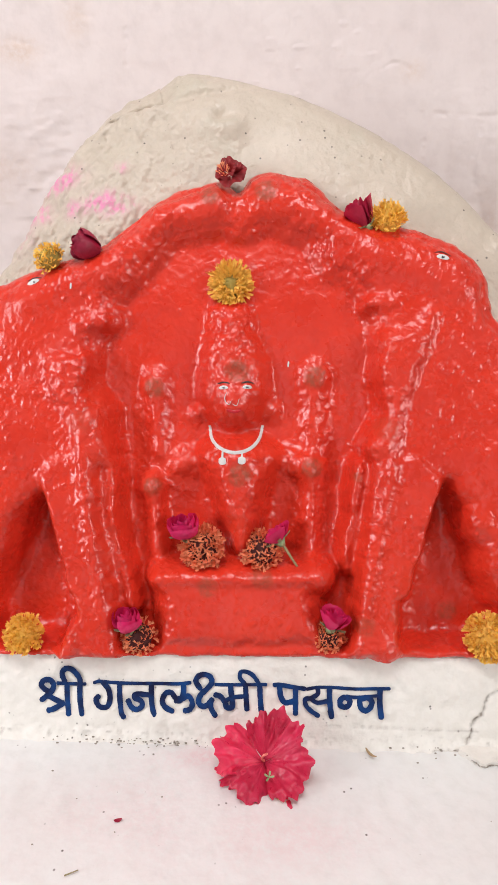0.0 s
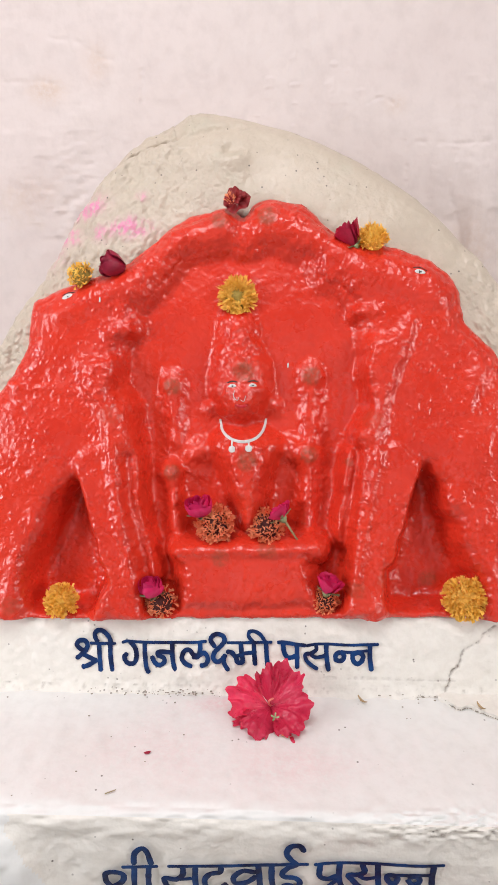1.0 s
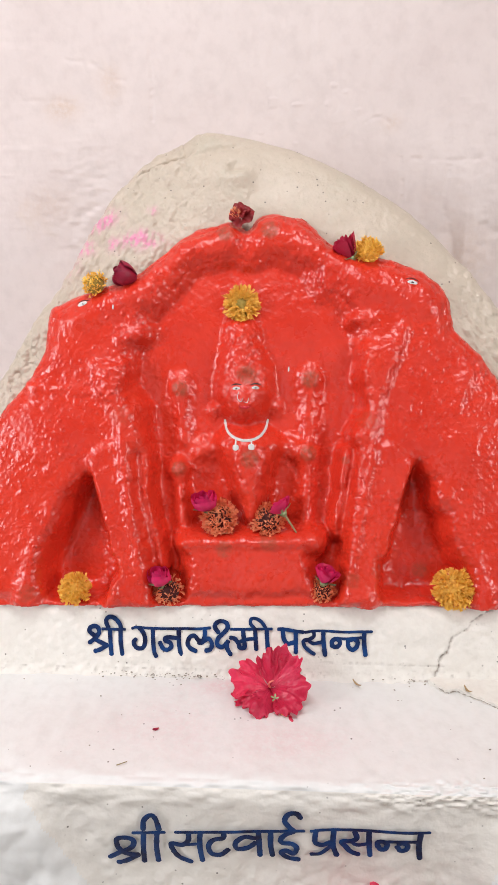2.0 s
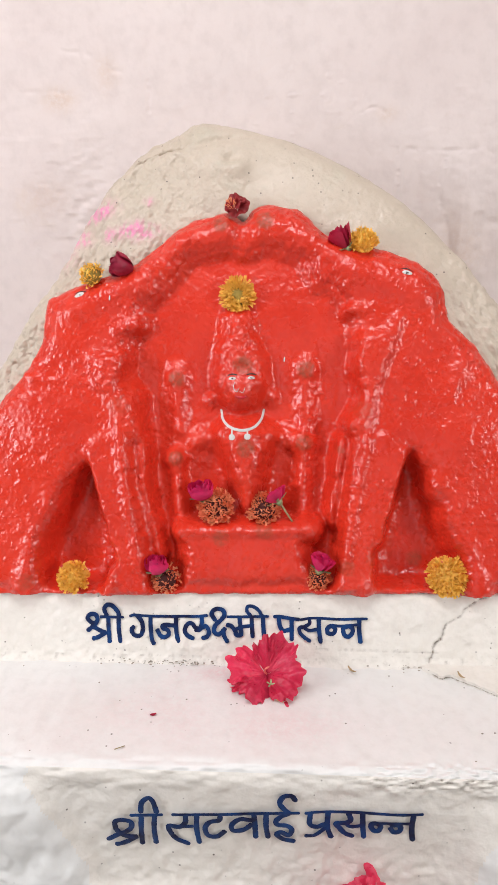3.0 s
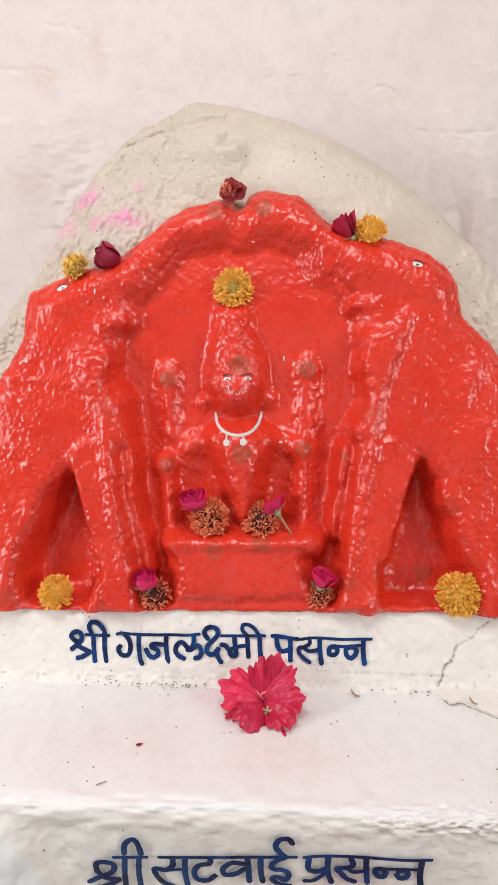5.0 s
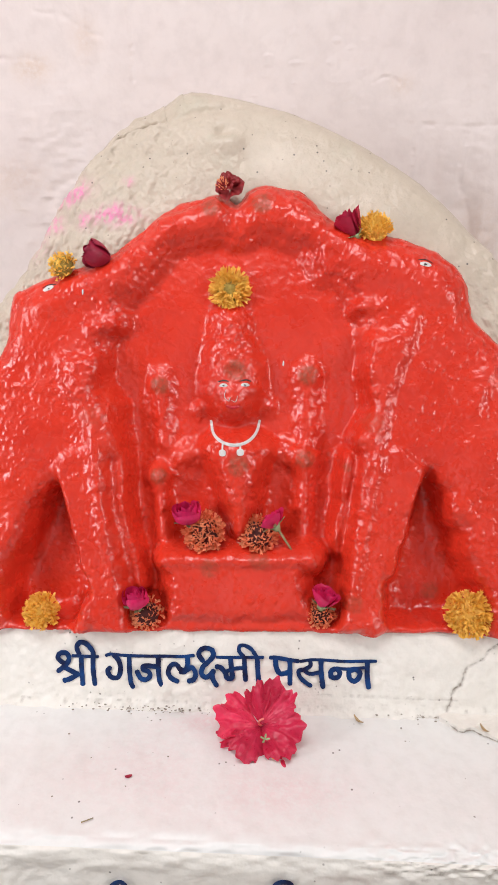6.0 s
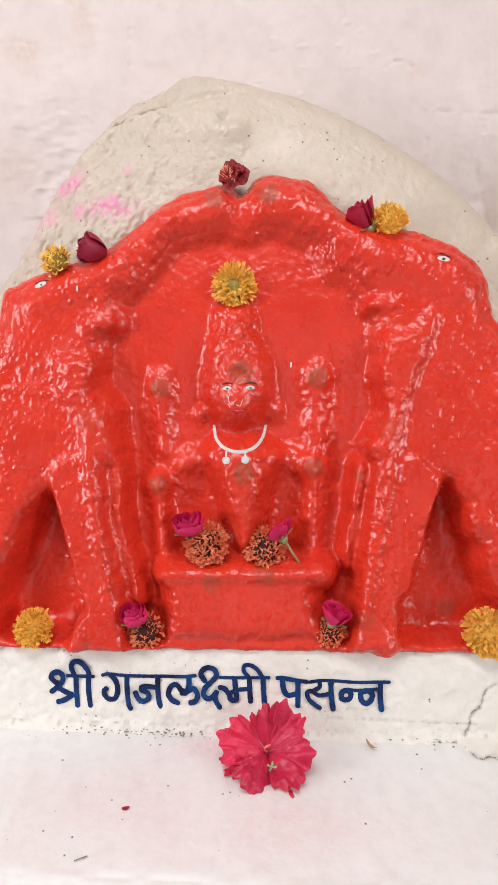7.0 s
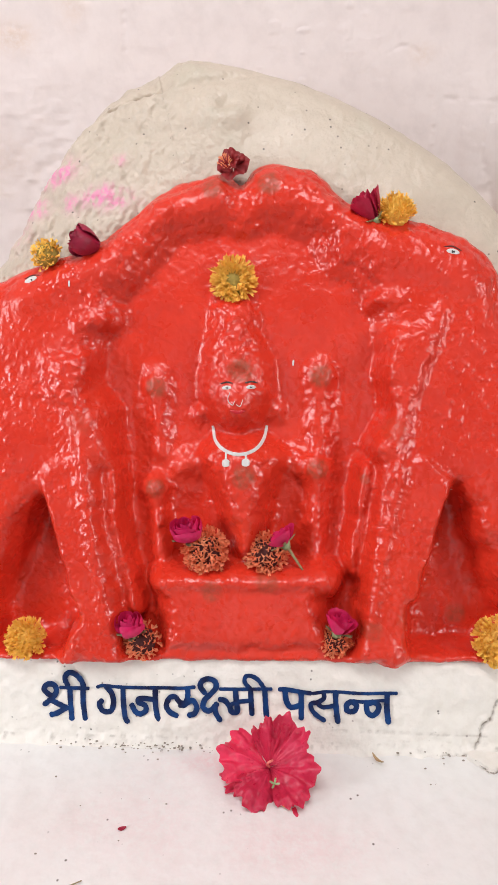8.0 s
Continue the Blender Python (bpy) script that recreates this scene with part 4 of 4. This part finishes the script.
def floret(verts, faces, root, out, up, length, width, curl, r):
    """One narrow trumpet-shaped petal, widening and splitting towards its tip."""
    out, up = Vector(out).normalized(), Vector(up).normalized()
    side = out.cross(up).normalized()
    start = len(verts)
    for k, (t, w) in enumerate(((0, 0.30), (0.5, 0.62), (0.86, 1.15), (1.0, 1.0))):
        c = Vector(root) + out * length * t + up * length * curl * t * t
        for s in (-1, 0, 1):
            tip = r.uniform(-0.12, 0.16) * length if k == 3 else 0
            verts.append(tuple(c + side * s * width * w * 0.5 + up * abs(s) * width * 0.42 + out * (tip - (0.10 * length if k == 3 and s == 0 else 0))))
    for k in range(3):
        for s in range(2):
            a = start + k * 3 + s
            faces.append((a, a + 1, a + 4, a + 3))


def marigold(m, radius, petals, heart, label, seed, count=190, flat=0.45, open_heart=0.3, thin=0.12, ragged=0.35):
    """A pom-pom flower, its face to the local z; with open_heart it is a ring of petals round a button."""
    r = random.Random(seed)
    thing = new("marigold")
    thing.matrix_world = m
    tagged(thing, label, "flower", "offered marigolds")
    verts, faces = [], []
    for n in range(count):
        t = (n + 0.5) / count
        a = n * 2.39996 + r.uniform(-0.25, 0.25)
        stray = Vector((r.uniform(-1, 1), r.uniform(-1, 1), r.uniform(-0.7, 0.9)))
        if open_heart < 0.6:
            lift = math.asin(max(0.0, 1.0 - 1.08 * t) * (1 - open_heart))
            way = Vector((math.cos(a) * math.cos(lift), math.sin(a) * math.cos(lift), math.sin(lift)))
            out = way + stray * ragged
            root = Vector((way.x, way.y, way.z * flat * 1.5)) * radius * r.uniform(0.60, 0.74)
            size = radius * r.uniform(0.20, 0.32)
        else:
            lift = 0.12 + 0.55 * (1 - t)
            way = Vector((math.cos(a) * math.cos(lift), math.sin(a) * math.cos(lift), math.sin(lift)))
            out = way + stray * 0.2
            root = Vector((math.cos(a), math.sin(a), 0)) * radius * (0.22 + 0.26 * t) + Vector((0, 0, radius * flat * (0.8 - 0.6 * t)))
            size = radius * r.uniform(0.40, 0.58) * (0.5 + 0.5 * t)
        up = Vector((-way.x * way.z, -way.y * way.z, 1 - way.z ** 2)) + stray * 0.5 + Vector((0, 0, 0.01))
        floret(verts, faces, root, out, up, size, radius * thin * r.uniform(0.8, 1.3), r.uniform(-0.2, 0.5), r)
    shape("petals", verts, faces, petals, thing)
    bm = bmesh.new()
    bmesh.ops.create_uvsphere(bm, u_segments=20, v_segments=10, radius=radius * 0.64, matrix=Matrix.Translation((0, 0, radius * flat * 0.12)) @ Matrix.Diagonal((1, 1, flat * 1.3, 1)))
    for q in bm.verts:
        q.co += q.normal * radius * 0.05 * r.uniform(-1, 1)
    part("flower_heart", bm, heart, thing)
    return thing


def cup_petal(verts, faces, radius, tall, arc, flare, turn, r, lip=0.0, close=1.7):
    """A curved rose petal round the z axis."""
    start, rows, cols = len(verts), 7, 9
    for i in range(rows):
        t = i / (rows - 1)
        for j in range(cols):
            s = j / (cols - 1) * 2 - 1
            a = turn + s * arc * (0.45 + 0.55 * math.sin(min(1.0, t * 1.25 + 0.2) * math.pi / 2))
            rad = radius * (0.35 + 0.65 * math.sin(t * close)) + flare * radius * t ** 3 + lip * radius * max(0, t - 0.75) * 4
            z = tall * t * (1 - 0.14 * s * s) + radius * 0.05 * r.uniform(-1, 1) * (t > 0.7)
            verts.append((math.cos(a) * rad, math.sin(a) * rad, z))
    for i in range(rows - 1):
        for j in range(cols - 1):
            a = start + i * cols + j
            faces.append((a, a + 1, a + cols + 1, a + cols))


def rose(m, radius, mat, label, seed, petals=13, tall=1.7, stem=0.0, sepals=True, close=2.25, flare=0.1):
    """A small half-open rose, opening along its local z."""
    r = random.Random(seed)
    thing = new("rose")
    thing.matrix_world = m
    tagged(thing, label, "flower", "offered roses")
    for n in range(petals):
        t = n / (petals - 1)
        verts, faces = [], []
        cup_petal(verts, faces, radius * (0.22 + 0.74 * t), radius * tall * (1.0 - 0.18 * t) * r.uniform(0.92, 1.05), 0.85 + 0.35 * (1 - t), flare * t, n * 2.2 + r.uniform(-0.3, 0.3), r, 0.06 * t, close + r.uniform(-0.15, 0.2))
        shape("petal", verts, faces, mat, thing)
    if sepals:
        bm = bmesh.new()
        bmesh.ops.create_cone(bm, cap_ends=True, segments=10, radius1=radius * 0.18, radius2=radius * 0.42, depth=radius * 0.45, matrix=Matrix.Translation((0, 0, -radius * 0.12)))
        calyx = part("calyx", bm, GREEN, thing, "pale green calyx")
        for k in range(5):
            verts, faces = [], []
            a = k * 1.2566
            blade(verts, faces, (math.cos(a) * radius * 0.2, math.sin(a) * radius * 0.2, 0), (math.cos(a), math.sin(a), 0.1), (0, 0, 1), radius * 0.75, radius * 0.3, 0.2, r)
            shape("sepal", verts, faces, GREEN, calyx)
    if stem:
        bm = bmesh.new()
        bmesh.ops.create_cone(bm, cap_ends=True, segments=8, radius1=radius * 0.07, radius2=radius * 0.10, depth=stem, matrix=Matrix.Translation((0, 0, -stem / 2)) @ pose(0, 0, 0, 4, 3, 0))
        part("stem", bm, STEM, thing, "short dry green stem")
    return thing


def ruffled_flower(m, radius, mat, label, seed):
    """A flat double flower: broad ruffled petals in three whorls and a tuft of orange florets to one side."""
    r = random.Random(seed)
    thing = new("marigold")
    thing.matrix_world = m
    tagged(thing, label, "flower", "offered marigolds")
    for n in range(13):
        whorl = 0 if n < 6 else 1 if n < 10 else 2
        turn = n * 1.06 + whorl * 0.5 + r.uniform(-0.2, 0.2)
        reach, rise = radius * (1.0, 0.82, 0.55)[whorl] * r.uniform(0.88, 1.08), radius * (0.10, 0.34, 0.56)[whorl]
        verts, faces, rows, cols = [], [], 6, 9
        ph = r.uniform(0, 6)
        for i in range(rows):
            t = i / (rows - 1)
            for j in range(cols):
                q = j / (cols - 1) * 2 - 1
                a = turn + q * (0.30 + 0.34 * math.sin(t * 1.7))
                rr = reach * t * (1 - 0.16 * q * q * t)
                verts.append((math.cos(a) * rr, math.sin(a) * rr, rise * math.sin(t * 2.2) + radius * 0.16 * t * math.sin(q * 4 + ph) + radius * 0.2 * (1 - abs(q)) * t))
        for i in range(rows - 1):
            for j in range(cols - 1):
                a = i * cols + j
                faces.append((a, a + 1, a + cols + 1, a + cols))
        shape("petal", verts, faces, mat, thing)
    verts, faces = [], []
    for n in range(18):
        a, k = r.uniform(0, 6.28), r.random() ** 0.5
        way = Vector((math.cos(a) * k * 0.8, math.sin(a) * k * 0.8, 1))
        floret(verts, faces, (radius * (-0.30 + 0.26 * k * math.cos(a)), radius * (-0.12 + 0.36 * k * math.sin(a)), radius * 0.42), way, (math.cos(a), math.sin(a), 0.2), radius * r.uniform(0.22, 0.36), radius * 0.11, 0.2, r)
    shape("flower_heart", verts, faces, ORANGE, thing, "tuft of orange florets")
    return thing


def hibiscus(m, radius, seed, label):
    """A limp five-petalled flower lying open, face to the local z."""
    r = random.Random(seed)
    thing = new("hibiscus_flower")
    thing.matrix_world = m
    tagged(thing, label, "flower", "hibiscus flowers")
    for n, (turn, droop, size, twist, spread_) in enumerate(((168, 0.22, 1.12, 0.12, 1.0), (-104, 0.05, 1.02, -0.14, 1.12), (-30, 0.06, 1.08, 0.14, 1.12), (98, 0.40, 0.84, -0.16, 0.72), (48, 0.36, 1.02, 0.14, 0.9), (-62, -0.12, 1.16, 0.05, 0.7), (-158, -0.2, 1.08, 0.1, 0.6))):
        verts, faces = [], []
        rows, cols = 26, 41
        ph = r.uniform(0, 6)
        for i in range(rows):
            t = i / (rows - 1)
            half = spread_ * math.radians(33 + 14 * math.sin(min(1.0, t * 1.2) * math.pi / 2))
            for j in range(cols):
                s = j / (cols - 1) * 2 - 1
                a = math.radians(turn) + s * half
                frill = t ** 3
                reach = radius * size * t * (1 - 0.34 * abs(s) ** 4 * t) * (1 + 0.05 * frill * math.sin(s * 9 + ph) + 0.04 * frill * math.sin(s * 23 + ph) + 0.018 * t ** 8 * r.uniform(-1, 1))
                ruffle = radius * (0.11 * frill * math.sin(s * 6.5 + ph) + 0.07 * frill * math.sin(s * 15 + ph * 2) + 0.025 * frill * math.sin(s * 33 + ph * 3))
                vein = radius * 0.007 * math.cos(s * 21) * math.sin(t * 3.1) + radius * 0.20 * t * noise.noise(Vector((math.cos(a) * reach, math.sin(a) * reach, seed + n)) * 70.0) + radius * 0.07 * t * noise.noise(Vector((math.cos(a) * reach, math.sin(a) * reach, seed - n)) * 190.0)
                z = radius * (0.04 + 0.46 * math.sin(t * 1.6) - 0.30 * t * t + droop * t * t - 0.16 * abs(s) * math.sin(t * 2.6) + 0.10 * math.sin(s * 2.5 + ph) * t) + ruffle + vein + (n * 2 % 5) * radius * 0.07 * t + twist * s * t * radius
                verts.append((math.cos(a) * reach, math.sin(a) * reach, z))
        for i in range(rows - 1):
            for j in range(cols - 1):
                a = i * cols + j
                faces.append((a, a + 1, a + cols + 1, a + cols))
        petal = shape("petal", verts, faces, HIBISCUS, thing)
        # darkest at the throat, with fold shade put into the petal colour
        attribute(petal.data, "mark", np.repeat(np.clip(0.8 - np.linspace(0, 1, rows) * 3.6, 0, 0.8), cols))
    curve = smooth_line([(0, 0.10), (-0.05, 0.30), (-0.02, 0.48), (0.06, 0.55)], 6)
    bm = bmesh.new()
    rings = []
    for k, (a, b) in enumerate(curve * radius):
        rr = radius * 0.028
        rings.append([bm.verts.new((a + math.cos(q) * rr, 0.3 * a + math.sin(q) * rr, b)) for q in np.linspace(0, 6.283, 8, endpoint=False)])
    for p, q in zip(rings, rings[1:]):
        for k in range(8):
            bm.faces.new((p[k], p[(k + 1) % 8], q[(k + 1) % 8], q[k]))
    stamen = part("stamen", bm, STAMEN, thing, "thin pale pink stamen")
    bm = bmesh.new()
    for k in range(26):
        spot = Vector((radius * (0.32 + 0.16 * r.random()), -radius * (0.66 + 0.22 * r.random()), radius * r.uniform(0.28, 0.40)))
        bmesh.ops.create_icosphere(bm, subdivisions=1, radius=radius * 0.018, matrix=Matrix.Translation(spot))
    part("pollen", bm, POLLEN, stamen, "yellow pollen grains")
    for k in range(4):
        verts, faces = [], []
        a = k * 1.4
        blade(verts, faces, (radius * 0.12, -radius * 0.42, radius * 0.40), (math.cos(a), math.sin(a), 0.3), (0, 0, 1), radius * 0.12, radius * 0.05, 0.2, r)
        shape("sepal", verts, faces, GREEN, thing, "tiny pale green sepal")
    return thing


def at(u, v, lift, turn=0.0, tip=0.0, side=0.0):
    """A pose on the carving at u, v (mm), lifted by lift mm."""
    return stone_pose(u / 1000, v / 1000, (relief(u, v) + lift) / 1000, turn, tip, side)


def spot(u, v, h, turn=0.0, tip=0.0, side=0.0):
    """A pose over the stone at u, v, h (mm)."""
    return stone_pose(u / 1000, v / 1000, h / 1000, turn, tip, side)


yellow = "fresh yellow marigold resting on the painted carving"
marigold(at(-61, 440, 1, 20), 0.0300, YELLOW, OLIVE, "open yellow marigold with an olive heart on the crown", 1, 430, 0.35, 0.7, 0.095)
marigold(spot(-303, 17, -2, 0, -18), 0.0260, YELLOW, YELLOW, yellow, 2, 330, 0.5, 0.02, 0.115)
marigold(spot(249, 27, -2, 50, -18), 0.0325, YELLOW, YELLOW, yellow, 3, 400, 0.5, 0.02, 0.10)
# the olive core darkens the gaps between its sparse florets
marigold(spot(-276, 466, 8, 30, -30, -15), 0.0225, YELLOW, OLIVE, "ragged yellow marigold lying above the carving", 4, 75, 0.6, 0.05, 0.19, 1.0)
marigold(spot(123, 511, 2, 10, -55), 0.0255, YELLOW, YELLOW, "yellow marigold lying on the upper edge of the carving", 5, 290, 0.7, 0.02, 0.12)
ruffled_flower(spot(-62, 566, 10, 0, -15, -10), 0.0200, MAROON, "dark maroon marigold with an orange heart on the crest", 6)
marigold(spot(-91, 124, -6, 0, -15), 0.0300, ORANGE, DARK_CENTRE, "russet orange marigold lying in the lap of the carving", 7, 360, 0.55, 0.03, 0.11, 0.8)
marigold(spot(-20, 122, -6, 0, -12), 0.0285, ORANGE, DARK_CENTRE, "wilted russet marigold with a dark heart on the carving", 8, 260, 0.5, 0.05, 0.095, 0.8)
marigold(spot(-164, 16, -4, 0, -20), 0.0245, ORANGE, DARK_CENTRE, "withered dark marigold at the foot of the carving", 9, 120, 0.6, 0.05, 0.12, 0.8)
marigold(spot(61, 21, -4, 0, -20), 0.0205, ORANGE, DARK_CENTRE, "small withered marigold at the foot of the carving", 10, 190, 0.6, 0.03, 0.13, 0.8)
rose(spot(-217, 476, 8, 0, -12, -58), 0.0190, CRIMSON, "dark crimson rose bud lying above the carving", 11, 14, 1.9, 0, False, 2.2, 0.05)
rose(spot(100, 506, 9, 0, -52, -62), 0.0175, WINE, "crumpled crimson rose on the upper edge of the carving", 12, 11, 2.0, 0, True, 1.8, 0.3)
rose(spot(-110, 137, -4, 0, -60, -14), 0.0215, ROSE, "magenta rose in the lap of the carving", 13, 12, 1.4, 0.025)
rose(spot(2, 134, 2, 35, -88, -14), 0.0185, ROSE, "magenta rose with pale calyx and dry stem on the carving", 14, 10, 1.0, 0.048, True, 1.9, 0.2)
rose(spot(-174, 28, 8, 0, -62, -14), 0.0185, ROSE, "magenta rose at the foot of the carving", 15, 12, 1.5)
rose(spot(62, 35, 8, 0, -62, 55), 0.0180, ROSE, "magenta rose with a pale calyx at the foot of the carving", 16, 11, 1.4, 0, True, 1.8, 0.2)
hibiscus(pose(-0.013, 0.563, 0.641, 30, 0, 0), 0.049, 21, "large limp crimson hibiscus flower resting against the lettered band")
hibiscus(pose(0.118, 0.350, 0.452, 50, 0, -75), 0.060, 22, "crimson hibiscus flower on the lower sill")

# ---- fallen bits on the ledge ----
def scrap(name, place, size, mat, label, turn, curl=0.25, wide=0.3):
    verts, faces = [], []
    for i in range(6):
        t = i / 5
        for s in (-1, 0, 1):
            verts.append(((t - 0.5) * size, s * size * wide * math.sin(math.pi * (0.12 + 0.8 * t)), size * curl * (t - 0.5) ** 2 * 2 + abs(s) * size * 0.08))
    for i in range(5):
        for s in (0, 1):
            a = i * 3 + s
            faces.append((a, a + 3, a + 4, a + 1))
    ob = shape(name, verts, faces, mat)
    ob.matrix_world = Matrix.Translation(place) @ pose(0, 0, 0, 0, 0, turn)
    return tagged(ob, label, name.replace("_", " "))


scrap("fallen_petal", (-0.162, 0.487, 0.6335), 0.0085, CRIMSON, "small dried crimson petal on the ledge", 20)
scrap("dry_leaf", (0.110, 0.585, 0.634), 0.017, DRY, "small curled dry leaf on the ledge", -50, 0.5, 0.12)
scrap("dry_leaf", (0.262, 0.570, 0.640), 0.015, DRY, "small curled dry leaf on the ledge", -60, 0.6, 0.14)
bm = bmesh.new()
bmesh.ops.create_cone(bm, cap_ends=True, segments=6, radius1=0.0005, radius2=0.0007, depth=0.013, matrix=pose(-0.193, 0.428, 0.6345, 90, 0, -62))
tagged(part("twig", bm, STEM, None), "thin dry twig on the ledge", "twig")
r = random.Random(5)
bm = bmesh.new()
for k in range(34):
    size = r.uniform(0.0003, 0.0011)
    bmesh.ops.create_icosphere(bm, subdivisions=1, radius=size, matrix=Matrix.Translation((r.uniform(-0.4, 0.36), r.uniform(0.42, 0.59), 0.6335)) @ Matrix.Diagonal((1.5, 1, 0.7, 1)))
for k in range(120):
    size = r.uniform(0.0003, 0.0013)
    bmesh.ops.create_icosphere(bm, subdivisions=1, radius=size, matrix=Matrix.Translation((r.choice((-0.24, -0.17, -0.15, -0.12, -0.05, 0.20)) + r.gauss(0, 0.03), r.gauss(0.594, 0.005), 0.636)) @ Matrix.Diagonal((1.6, 1, 0.7, 1)))
# grains added along the flake's broken edge to draw its dark crack line
for p, q in zip(rim_pts[4:33], rim_pts[5:34]):
    for k in range(5):
        w = r.random()
        bmesh.ops.create_icosphere(bm, subdivisions=1, radius=r.uniform(0.0003, 0.0007), matrix=Matrix.Translation((p[0] + (q[0] - p[0]) * w - 0.001 + r.uniform(-0.0008, 0.0008), p[1] + (q[1] - p[1]) * w - 0.002 + r.uniform(-0.0008, 0.0008), 0.6345)) @ Matrix.Diagonal((1.6, 1, 0.8, 1)))
tagged(part("grit", bm, CHIP, None), "scattered dark grit on the ledge, with grains drawing a crack line", "grit", kind="stuff")
